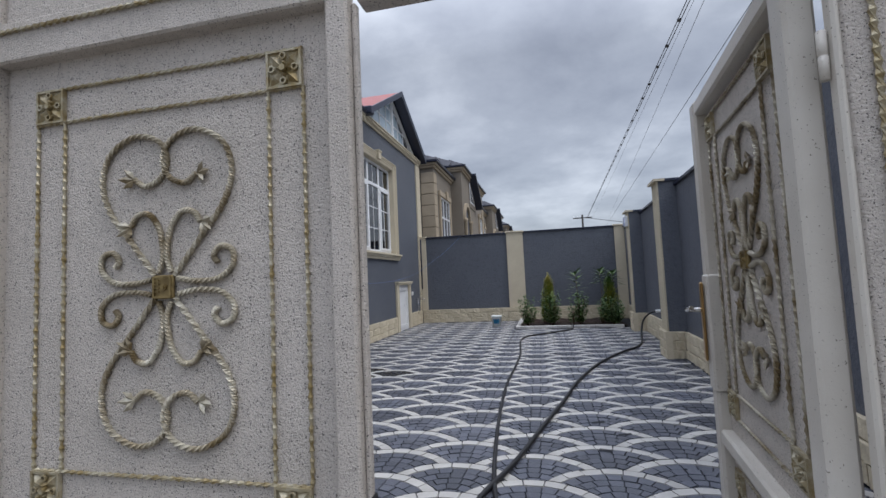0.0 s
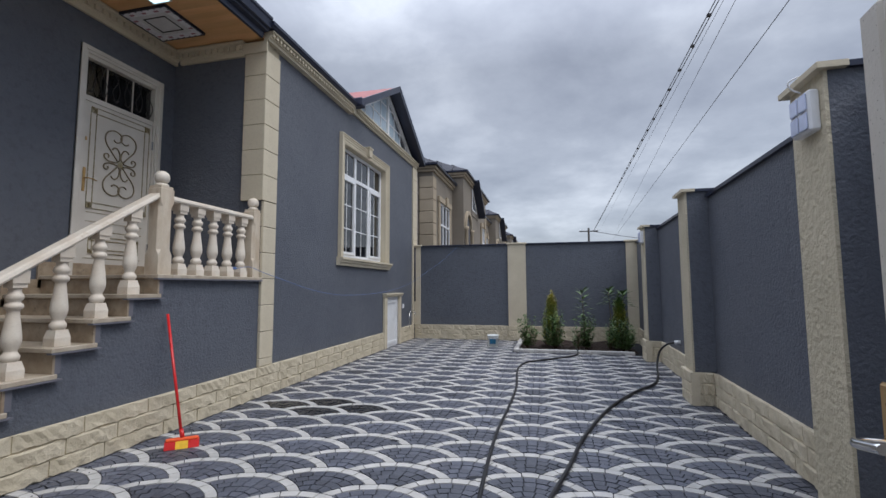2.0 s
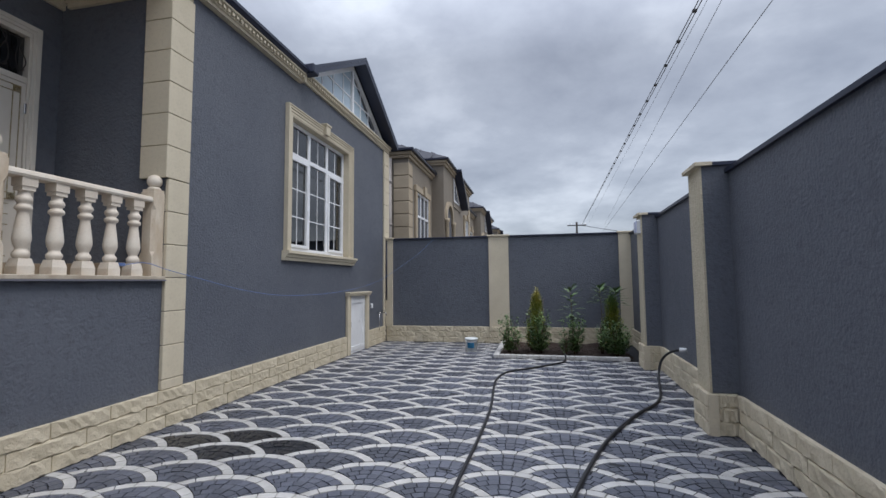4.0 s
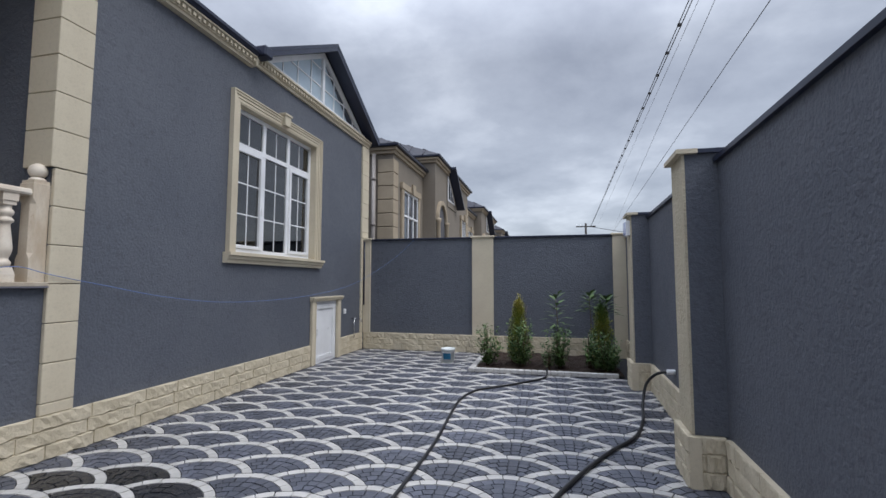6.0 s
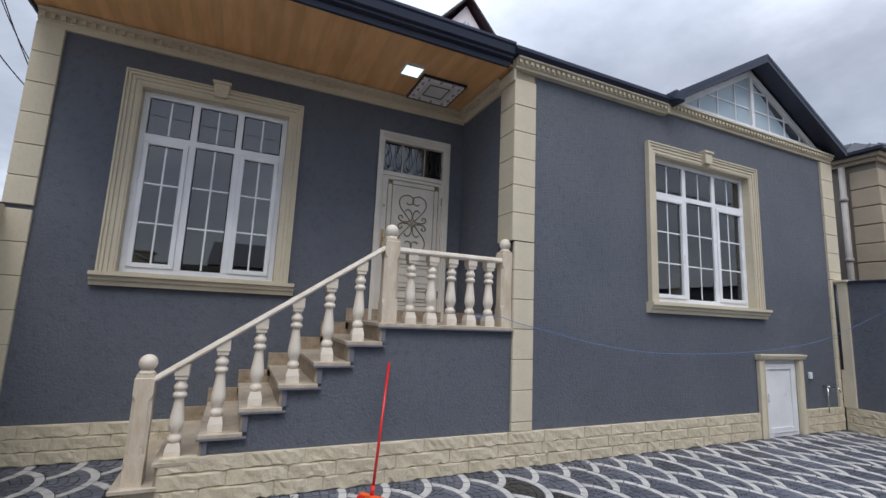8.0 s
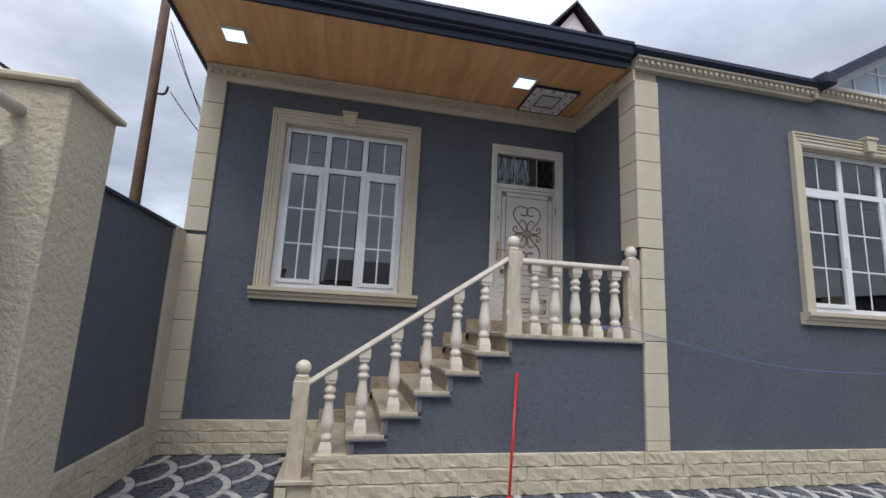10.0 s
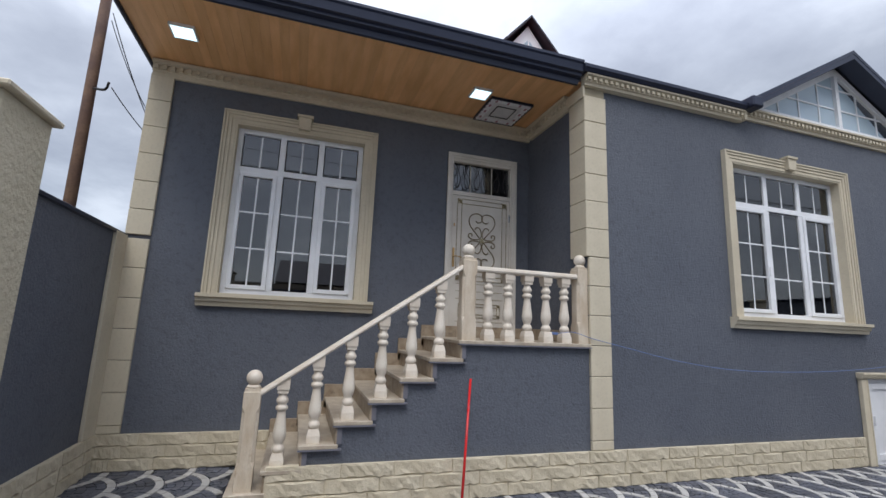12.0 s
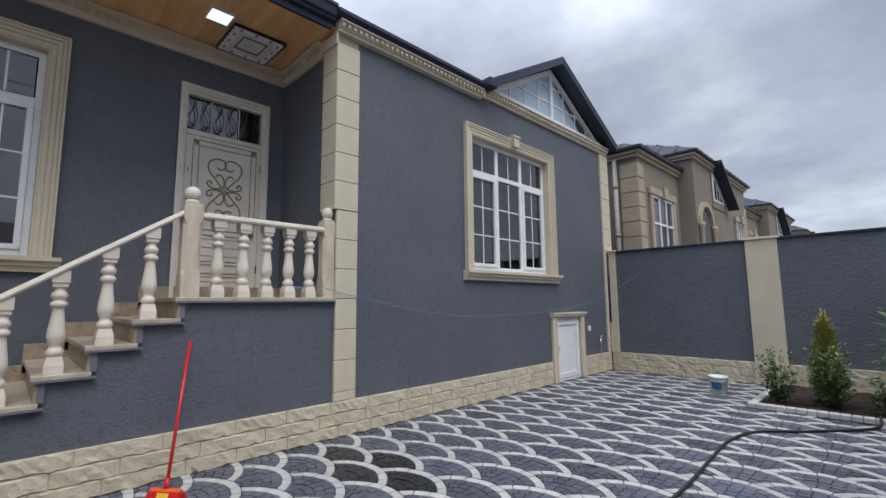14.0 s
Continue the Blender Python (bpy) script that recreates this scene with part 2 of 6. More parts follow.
def part(name, bm, material, parent, label="", smooth=False):
    return mesh_ob(name, bm, material, parent, label, smooth)


def share(name, me, parent, m):
    ob = new(name, me)
    ob.parent = parent
    ob.matrix_basis = m
    return ob


def thing(name, label, category, at=(0, 0, 0), group="", kind=""):
    ob = new(name)
    ob.location = at
    return tagged(ob, label, category, group, kind)


def add_box(bm, x0, x1, y0, y1, z0, z1, mi=0):
    vs = [bm.verts.new(c) for c in ((x0, y0, z0), (x1, y0, z0), (x1, y1, z0), (x0, y1, z0), (x0, y0, z1), (x1, y0, z1), (x1, y1, z1), (x0, y1, z1))]
    for q in ((0, 3, 2, 1), (4, 5, 6, 7), (0, 1, 5, 4), (1, 2, 6, 5), (2, 3, 7, 6), (3, 0, 4, 7)):
        bm.faces.new([vs[i] for i in q]).material_index = mi
    return vs


def box_bm(x0, x1, y0, y1, z0, z1, bevel=0.0, seg=1):
    bm = bmesh.new()
    add_box(bm, x0, x1, y0, y1, z0, z1)
    if bevel:
        bmesh.ops.bevel(bm, geom=bm.edges[:], offset=bevel, segments=seg, affect="EDGES", profile=0.5)
    return bm


def boxes_bm(rows, bevel=0.0):
    bm = bmesh.new()
    for r in rows:
        add_box(bm, *r)
    if bevel:
        bmesh.ops.bevel(bm, geom=bm.edges[:], offset=bevel, segments=1, affect="EDGES")
    return bm


def box(name, material, parent, x0, x1, y0, y1, z0, z1, bevel=0.0, label=""):
    return part(name, box_bm(x0, x1, y0, y1, z0, z1, bevel), material, parent, label)


def add_prism(bm, outline, along, a, b, mi=0):
    """Sweeps a closed outline of (u, v) along an axis from a to b. x: (y, z); y: (x, z); z: (x, y)."""
    def at(u, v, w):
        return {"x": (w, u, v), "y": (u, w, v), "z": (u, v, w)}[along]
    p = [bm.verts.new(at(u, v, a)) for u, v in outline]
    q = [bm.verts.new(at(u, v, b)) for u, v in outline]
    n = len(outline)
    fs = [bm.faces.new((p[i], p[(i + 1) % n], q[(i + 1) % n], q[i])) for i in range(n)]
    fs += [bm.faces.new(list(reversed(p))), bm.faces.new(q)]
    for fc in fs:
        fc.material_index = mi
    return fs


def prism_bm(outline, along, a, b):
    bm = bmesh.new()
    add_prism(bm, outline, along, a, b)
    bmesh.ops.recalc_face_normals(bm, faces=bm.faces[:])
    return bm


def add_lathe(bm, prof, x=0, y=0, seg=20):
    rings = []
    for r, z in prof:
        rings.append([bm.verts.new((x + max(r, 0.0005) * math.cos(2 * math.pi * i / seg), y + max(r, 0.0005) * math.sin(2 * math.pi * i / seg), z)) for i in range(seg)])
    for a, b in zip(rings, rings[1:]):
        for i in range(seg):
            bm.faces.new((a[i], a[(i + 1) % seg], b[(i + 1) % seg], b[i])).smooth = True
    bm.faces.new(list(reversed(rings[0])))
    bm.faces.new(rings[-1])


def add_tube(bm, pts, r, seg=8, spin=0.0, flat=1.0, taper=1.0):
    """A round or flattened bar along points."""
    pts = [Vector(p) for p in pts]
    n = len(pts)
    rings = []
    up = None
    for i, p in enumerate(pts):
        d = (pts[min(i + 1, n - 1)] - pts[max(i - 1, 0)]).normalized()
        if up is None:
            up = Vector((0, 0, 1)) if abs(d.z) < 0.9 else Vector((0, 1, 0))
        s = d.cross(up).normalized()
        up = s.cross(d).normalized()
        k = r * (1 + (taper - 1) * i / (n - 1))
        rings.append([bm.verts.new(p + k * (math.cos(a) * s + math.sin(a) * flat * up)) for a in [2 * math.pi * j / seg + i * spin for j in range(seg)]])
    for a, b in zip(rings, rings[1:]):
        for i in range(seg):
            bm.faces.new((a[i], a[(i + 1) % seg], b[(i + 1) % seg], b[i])).smooth = not spin
    bm.faces.new(list(reversed(rings[0])))
    bm.faces.new(rings[-1])


def smooth_pts(pts, n=12):
    """Catmull-Rom through the points."""
    pts = [Vector(p) for p in pts]
    P = [pts[0] * 2 - pts[1]] + pts + [pts[-1] * 2 - pts[-2]]
    out = []
    for i in range(1, len(P) - 2):
        a, b, c, d = P[i - 1], P[i], P[i + 1], P[i + 2]
        for k in range(n):
            t = k / n
            out.append(0.5 * ((2 * b) + (c - a) * t + (2 * a - 5 * b + 4 * c - d) * t * t + (3 * b - a - 3 * c + d) * t ** 3))
    out.append(pts[-1])
    return out


# ---- plan, in metres ----
FX = -4.0            # street side face of the house front
RX = -5.38           # recessed wall of the porch
HY0, HY1 = 6.83, 13.46
SY = 1.95            # inner face of the street wall
BY = 13.25           # inner face of the back wall
PL = 0.36            # plinth height
EAVE = 4.48


def fence_x(y):
    return 0.89 + 0.042 * (y - 4.85)


PIECES = []          # small pieces, built last


def setting(name, label=""):
    ob = new(name)
    ob["kind"] = "structure"
    if label:
        ob["label"] = label
    return ob


# ---- ground ----
BED = (-1.27, 1.12, 11.25, 13.25)
gr = mesh_ob("ground", boxes_bm([(-600, 600, -600, 1.6, -0.30, -0.03), (-600, 600, 13.6, 900, -0.30, -0.03), (-600, -5.5, 1.6, 13.6, -0.30, -0.03), (1.6, 600, 1.6, 13.6, -0.30, -0.03)]), M_EARTH)
tagged(gr, "bare earthy street ground", kind="structure")
yard = mesh_ob("pavement", box_bm(-5.5, 1.6, 1.6, 13.6, -0.30, -0.012), M_SAND)
tagged(yard, "courtyard paved in dark fans with pale curved borders", kind="structure")


# ---- walls with openings ----
def wall_x(name, x0, x1, y0, y1, z0, z1, holes, material):
    """A wall along y, from x0 to x1 thick, with holes (ya, yb, za, zb)."""
    ys = sorted({y0, y1, *[v for h in holes for v in h[:2]]})
    zs = sorted({z0, z1, *[v for h in holes for v in h[2:]]})
    bm = bmesh.new()
    for ya, yb in zip(ys, ys[1:]):
        start = None
        for za, zb in zip(zs, zs[1:]):
            cy, cz = (ya + yb) / 2, (za + zb) / 2
            hole = any(h[0] < cy < h[1] and h[2] < cz < h[3] for h in holes)
            if hole and start is not None:
                add_box(bm, x0, x1, ya, yb, start, za)
                start = None
            if not hole and start is None:
                start = za
        if start is not None:
            add_box(bm, x0, x1, ya, yb, start, z1)
    return tagged(mesh_ob(name, bm, material), "dark grey rendered house wall", kind="structure")


W1 = (2.905, 4.455, 1.83, 3.88)      # porch window opening
W2 = (9.05, 11.10, 1.83, 3.85)     # front window opening
DR = (5.62, 6.60, 1.44, 3.90)      # door opening
wall_x("wall_porch", RX - 0.3, RX, SY, HY0, 0.0, EAVE, [W1, DR], M_GREY)
wall_x("wall_front", FX - 0.3, FX, HY0, HY1, 0.0, 4.66, [W2, (11.16, 12.0, 0.0, 1.1)], M_GREY)
tagged(mesh_ob("wall_side", box_bm(RX - 0.3, FX - 0.3, HY0, HY0 + 0.3, 0, 4.66), M_GREY), "dark grey rendered side wall of the porch", kind="structure")
tagged(mesh_ob("wall_house_back", boxes_bm([(-11, RX - 0.301, SY, SY + 0.25, 0, 4.66), (-11, FX - 0.3, HY1 - 0.30, HY1, 0, 4.66), (-11.3, -11, SY, HY1, 0, 4.66)]), M_GREY), "dark grey rendered outer walls of the house", kind="structure")
# rooms behind the windows, their dimness put into a dark wall colour
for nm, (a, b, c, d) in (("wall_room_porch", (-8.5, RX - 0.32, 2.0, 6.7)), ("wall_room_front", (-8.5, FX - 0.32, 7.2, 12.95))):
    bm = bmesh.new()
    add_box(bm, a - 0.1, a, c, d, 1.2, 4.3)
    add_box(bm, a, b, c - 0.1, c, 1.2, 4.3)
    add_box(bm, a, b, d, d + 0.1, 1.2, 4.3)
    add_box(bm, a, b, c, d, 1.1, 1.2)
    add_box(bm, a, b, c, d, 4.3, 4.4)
    tagged(mesh_ob(nm, bm, M_DARKSHADE), "plain interior walls, dimness painted as a dark colour", kind="structure")


# ---- house trim ----
def quoin_stack(name, parent, faces, z0, z1, h=0.323):
    """Stacked stone blocks. faces: boxes in plan (x0, x1, y0, y1) that each block is made of."""
    n = int((z1 - z0) / h + 0.02)
    rest = (z1 - z0) - n * h
    for x0, x1, y0, y1 in faces:
        for hh, rows in ((h, [z1 - (i + 1) * h for i in range(n)]), (rest, [z0] if rest > 0.03 else [])):
            if not rows:
                continue
            bm = box_bm(x0, x1, y0, y1, 0.003, hh - 0.003, 0.005)
            me = bpy.data.meshes.new(name)
            bm.to_mesh(me)
            bm.free()
            me.materials.append(M_CREAM)
            for z in rows:
                PIECES.append((name, me, parent, pose(0, 0, z)))


pier = setting("trim_corner_pier", "cream stone corner blocks beside the porch")
box("core", M_JOINT, pier, FX - 0.27, FX + 0.022, HY0 - 0.022, HY0 + 0.25, 2.40, 4.44)
quoin_stack("stone_block", pier, [(FX - 0.28, FX + 0.035, HY0 - 0.035, HY0 + 0.265)], 2.385, 4.335)
quoin_stack("stone_block", pier, [(FX - 0.02, FX + 0.035, HY0 - 0.0, HY0 + 0.265)], PL, 2.394)
lq = setting("trim_left_quoin", "cream stone corner blocks of the porch wall")
quoin_stack("stone_block", lq, [(RX - 0.01, RX + 0.035, SY + 0.0, SY + 0.24)], 2.42, EAVE - 0.16)
quoin_stack("stone_block", lq, [(RX - 0.01, RX + 0.035, SY + 0.0, SY + 0.24)], PL, 2.38)
box("return_strip", M_CREAM, lq, RX + 0.036, RX + 0.33, SY, SY + 0.035, PL, 2.40, 0.004)
eq = setting("trim_end_quoin", "cream stone corner blocks at the far corner of the house")
quoin_stack("stone_block", eq, [(FX - 0.01, FX + 0.035, HY1 - 0.35, HY1)], 2.42, 4.49)
quoin_stack("stone_block", eq, [(FX - 0.01, FX + 0.035, HY1 - 0.35, 13.195)], PL, 2.41)


def cornice(name, parent, along, a, b, base, z0, size=1.0, sign=1, dent=0.085, tall=1.0):
    """Stepped cornice with a row of small teeth. base: the wall face; it stands out towards sign."""
    s = size
    prof = [(0, 0), (0.035, 0), (0.035, 0.05), (0.055, 0.06), (0.055, 0.13), (0.10, 0.15), (0.10, 0.18), (0, 0.18)]
    pts = [(base + sign * u * s, z0 + v * s * tall) for u, v in prof]
    part(name, prism_bm(pts, along, a, b), M_CREAM, parent)
    n = int(abs(b - a) / dent)
    step = (b - a) / n
    bm = bmesh.new()
    for i in range(n):
        c = a + (i + 0.5) * step
        u0, u1 = sorted((base + sign * 0.056 * s, base + sign * 0.085 * s))
        if along == "y":
            add_box(bm, u0, u1, c - 0.02, c + 0.02, z0 + 0.072 * s * tall, z0 + 0.128 * s * tall)
        else:
            add_box(bm, c - 0.02, c + 0.02, u0, u1, z0 + 0.072 * s * tall, z0 + 0.128 * s * tall)
    ob = part("teeth", bm, M_CREAM, parent)
    ob["kind"] = "stuff"


cn = setting("trim_cornice", "cream moulded cornice with small teeth under the eaves")
cornice("cornice_front", cn, "y", HY0 - 0.05, 9.24, FX + 0.036, 4.445, 1.0, dent=0.075, tall=0.68)
cornice("cornice_gable", cn, "y", 9.30, HY1 - 0.01, FX + 0.001, 4.505, 1.0, dent=0.075, tall=0.78)
cornice("cornice_porch", cn, "y", SY + 0.01, HY0 - 0.002, RX + 0.001, EAVE - 0.19, 1.0)
cornice("cornice_side", cn, "x", RX + 0.102, FX - 0.285, HY0 - 0.001, EAVE - 0.19, 1.0, -1)
box("cornice_band", M_CREAM, cn, FX - 0.29, FX + 0.05, HY0 - 0.06, HY0 - 0.036, 4.30, 4.44)
box("frieze", M_CREAM, cn, FX + 0.0, FX + 0.036, HY0 - 0.05, 9.238, 4.44, 4.60)
box("cornice_end", M_CREAM, cn, FX - 0.01, FX + 0.12, 9.2405, 9.285, 4.445, 4.57)


def window_trim(name, x, y0, y1, z0, z1, label):
    """Moulded surround of a window in a wall along y; y0..z1 is the opening."""
    t = setting(name, label)
    w = 0.145
    # lining of the reveal, then nested ridges from the opening outwards
    part("reveal", boxes_bm([(x - 0.17, x + 0.03, y0 - 0.002, y0 + 0.016, z0, z1), (x - 0.15, x + 0.03, y1 - 0.016, y1 + 0.002, z0, z1), (x - 0.15, x + 0.03, y0 + 0.016, y1 - 0.016, z1 - 0.016, z1 + 0.002), (x - 0.15, x + 0.03, y0 + 0.016, y1 - 0.016, z0 - 0.002, z0 + 0.010)]), M_CREAM, t)
    for a, b, d in ((0.003, 0.040, 0.038), (0.040, 0.050, 0.031), (0.050, 0.082, 0.046), (0.082, 0.092, 0.038), (0.092, 0.116, 0.056), (0.116, 0.126, 0.049), (0.126, w, 0.066)):
        bm = bmesh.new()
        add_box(bm, x + 0.001, x + d, y0 - b, y0 - a, z0, z1 + a)
        add_box(bm, x + 0.001, x + d, y1 + a, y1 + b, z0, z1 + a)
        add_box(bm, x + 0.001, x + d, y0 - b, y1 + b, z1 + a, z1 + b)
        part("moulding", bm, M_CREAM, t)
    c = (y0 + y1) / 2
    key = [(c - 0.065, z1 + 0.02), (c + 0.065, z1 + 0.02), (c + 0.085, z1 + 0.200), (c - 0.085, z1 + 0.200)]
    bm = bmesh.new()
    add_prism(bm, key, "x", x + 0.002, x + 0.10)
    add_box(bm, x + 0.002, x + 0.115, c - 0.095, c + 0.095, z1 + 0.175, z1 + 0.205)
    bmesh.ops.recalc_face_normals(bm, faces=bm.faces[:])
    part("keystone", bm, M_CREAM, t)
    sill = [(x + 0.001, z0 - 0.14), (x + 0.05, z0 - 0.14), (x + 0.06, z0 - 0.10), (x + 0.085, z0 - 0.085), (x + 0.085, z0 - 0.055), (x + 0.12, z0 - 0.04), (x + 0.12, z0 - 0.003), (x + 0.001, z0 - 0.003)]
    part("sill_moulding", prism_bm(sill, "y", y0 - 0.185, y1 + 0.215), M_CREAM, t)
    return t


window_trim("trim_window_porch", RX, *W1, "cream moulded stone surround of the porch window")
window_trim("trim_window_front", FX, *W2, "cream moulded stone surround of the front window")


def big_window(name, x, y0, y1, z0, z1):
    """White framed window: three lights, a row of small ones above; white bars between the panes."""
    w = tagged(new(name), "white plastic three-part window with thin bars inside the panes", kind="structure")
    xf = x - 0.08
    y0, y1, z0, z1 = y0 + 0.017, y1 - 0.017, z0 + 0.011, z1 - 0.017
    d = 0.06
    part("window_frame", boxes_bm([(xf - d, xf, y0, y0 + 0.06, z0, z1), (xf - d, xf, y1 - 0.06, y1, z0, z1), (xf - d, xf, y0 + 0.06, y1 - 0.06, z0, z0 + 0.06), (xf - d, xf, y0 + 0.06, y1 - 0.06, z1 - 0.06, z1)], 0.004), M_WHITE, w)
    wy = (y1 - y0 - 0.12) / 3
    zt = z0 + (z1 - z0) * 0.745
    part("transom_bar", box_bm(xf - d + 0.002, xf + 0.004, y0 + 0.055, y1 - 0.055, zt - 0.035, zt + 0.035, 0.004), M_WHITE, w)
    for k in (1, 2):
        c = y0 + 0.06 + wy * k
        part("mullion", box_bm(xf - d + 0.004, xf + 0.002, c - 0.035, c + 0.035, z0 + 0.055, z1 - 0.055, 0.004), M_WHITE, w)
    for k in range(3):
        a, b = y0 + 0.06 + wy * k + (0.035 if k else 0), y0 + 0.06 + wy * (k + 1) - (0.035 if k < 2 else 0)
        sash = 0.05 if k != 1 else 0.012
        za, zb = z0 + 0.06, zt - 0.035
        if k != 1:
            s = part("sash", boxes_bm([(xf - 0.03, xf + 0.018, a, a + sash, za, zb), (xf - 0.03, xf + 0.018, b - sash, b, za, zb), (xf - 0.03, xf + 0.018, a + sash, b - sash, za, za + sash), (xf - 0.03, xf + 0.018, a + sash, b - sash, zb - sash, zb)], 0.004), M_WHITE, w)
            part("hinge_cap", boxes_bm([(xf + 0.0185, xf + 0.030, q - 0.012, q + 0.012, z - 0.016, z + 0.016) for q in ((a + 0.013,) if k == 0 else (b - 0.013,)) for z in (za + 0.03, zb - 0.03)], 0.002), M_WHITE, s)
            if k == 0:
                part("handle", box_bm(xf + 0.018, xf + 0.035, b - 0.035, b - 0.015, za + 0.5, za + 0.62, 0.004), M_WHITE, s)
        for (p, q, lo, hi, nh) in ((a + sash, b - sash, za + sash, zb - sash, 3), (a + 0.012, b - 0.012, zt + 0.047, z1 - 0.072, 1)):
            g = part("pane", box_bm(xf - 0.026, xf - 0.020, p, q, lo, hi), M_GLASS, w)
            c = (p + q) / 2
            part("glazing_bar", box_bm(xf - 0.0195, xf - 0.015, c - 0.009, c + 0.009, lo, hi), M_WHITE, w)
            for j in range(1, nh):
                zc = lo + (hi - lo) * j / nh
                part("glazing_bar", box_bm(xf - 0.0192, xf - 0.0155, p, q, zc - 0.009, zc + 0.009), M_WHITE, w)
    return w


big_window("window_1", RX, *W1)
big_window("window_2", FX, *W2)

# ---- plinth of rough stones ----
def stone_mesh(name, length, h, depth, material, rng):
    """A rough split stone: bevelled block with an uneven front. Front faces +y, in the plane y = 0 at its back."""
    nx, nz = 11, 4
    bm = bmesh.new()
    grid = []
    low = [0.010 + 0.007 * math.sin(rng.uniform(0, 6) + i * 1.3) + rng.uniform(-0.004, 0.006) for i in range(nx + 1)]
    for j in range(nz + 1):
        row = []
        for i in range(nx + 1):
            side = i in (0, nx)
            x = length * i / nx + (0 if side else rng.uniform(-0.25, 0.25) * length / nx)
            z = (0.0, low[i], h * 0.45 + rng.uniform(-0.01, 0.01), h - 0.012 + rng.uniform(-0.004, 0.002), h)[j]
            y = depth * rng.uniform(0.72, 1.0)
            if j == 0:
                y = 0.014
            if j == nz:
                y = depth * 0.78
            if side:
                y = depth * 0.68 if j else 0.014
                x += 0.004 if i == 0 else -0.004
            row.append(bm.verts.new((x, y, z)))
        grid.append(row)
    for j in range(nz):
        for i in range(nx):
            bm.faces.new((grid[j][i], grid[j + 1][i], grid[j + 1][i + 1], grid[j][i + 1]))
    back = [bm.verts.new(c) for c in ((0, 0, 0), (length, 0, 0), (length, 0, h), (0, 0, h))]
    rims = [grid[0], [r[-1] for r in grid], grid[-1][::-1], [r[0] for r in grid][::-1]]
    for k, rim in enumerate(rims):
        bm.faces.new([back[k], *rim, back[(k + 1) % 4]])
    bmesh.ops.recalc_face_normals(bm, faces=bm.faces[:])
    me = bpy.data.meshes.new(name)
    bm.to_mesh(me)
    bm.free()
    me.materials.append(material)
    return me


_rng = random.Random(5)
STONES = [(ln, [stone_mesh("stone", ln - 0.003, PL / 3 - 0.002, 0.040, M_PLINTH, _rng) for _ in range(4)]) for ln in (0.40, 0.47, 0.55)]
STONES_SHORT = {}


def plinth(name, a, b, outward, label="cream split-stone plinth in three courses", z_base=0.0, courses=3, first_cut=None):
    """Courses of rough stone from a to b (plan points); outward: unit normal on the visible side."""
    p = setting(name, label)
    a, b, o = Vector((*a, 0)), Vector((*b, 0)), Vector((*outward, 0))
    d = (b - a).normalized()
    if d.cross(o).z < 0:      # keep stone x axis so that its +y faces outward
        a, b, d = b, a, -d
    L = (b - a).length
    ang = math.degrees(math.atan2(d.y, d.x))
    back = 0.05
    bm = bmesh.new()
    mid = Matrix.Translation(a) @ Matrix.Rotation(radians(ang), 4, "Z")
    vs = add_box(bm, 0, L, -back, 0.024, z_base, z_base + PL / 3 * courses - 0.006)
    for v in vs:
        v.co = mid @ v.co
    part("backing", bm, M_CREAM, p)
    for c in range(courses):
        x = 0.0
        rng = random.Random(name + str(c))
        firsts = rng.uniform(0.12, 0.3)
        k = 0
        while x < L - 0.01:
            ln, ms = rng.choice(STONES)
            want = firsts if k == 0 else ln
            want = min(want, L - x)
            if L - x - want < 0.08:
                want = L - x
            me = rng.choice(ms)
            m = mid @ Matrix.Translation((x, 0.006, z_base + c * PL / 3)) @ Matrix.Diagonal((want / ln, 1, 1, 1))
            PIECES.append(("stone", me, p, m))
            x += want
            k += 1
    return p


STAIR_X = FX + 0.02
plinth("plinth_front", (FX + 0.005, 3.67), (FX + 0.005, 11.02), (1, 0))
plinth("plinth_front_end", (FX + 0.005, 12.14), (FX + 0.005, 13.2), (1, 0))
plinth("plinth_porch", (RX + 0.005, SY + 0.012), (RX + 0.005, 3.62), (1, 0))
plinth("plinth_street", (-2.96, SY + 0.005), (RX + 0.008, SY + 0.005), (0, 1))

# ---- fences ----
CAPZ = 2.36
fb = tagged(mesh_ob("wall_back", box_bm(-4.3, 1.6, BY, BY + 0.2, 0, CAPZ), M_GREY), "dark grey rendered garden wall", kind="structure")
part("coping", boxes_bm([(FX + 0.04, -1.56, BY - 0.035, BY + 0.23, CAPZ, CAPZ + 0.035), (-1.06, 1.24, BY - 0.035, BY + 0.23, CAPZ, CAPZ + 0.035)], 0.004), M_GUTTER, fb, "dark metal coping")
for i, (a, b) in enumerate(((-4.0 + 0.04, -3.80), (-1.53, -1.09), (1.24, 1.62))):
    p = tagged(mesh_ob("wall_pilaster_back", box_bm(a, b, BY - 0.05, BY, PL if i != 2 else 0.0, CAPZ + 0.01), M_CREAM), "cream pilaster on the back garden wall", kind="structure")
    part("cap", box_bm(a - 0.03, b + 0.03, BY - 0.08, BY + 0.22, CAPZ + 0.012, CAPZ + 0.05, 0.006), M_CREAM, p)
plinth("plinth_back_left", (-3.95, BY - 0.005), (-1.55, BY - 0.005), (0, -1))
plinth("plinth_back_pilaster", (-1.55, BY - 0.055), (-1.07, BY - 0.055), (0, -1))
plinth("plinth_back_right", (-1.07, BY - 0.005), (1.15, BY - 0.005), (0, -1))

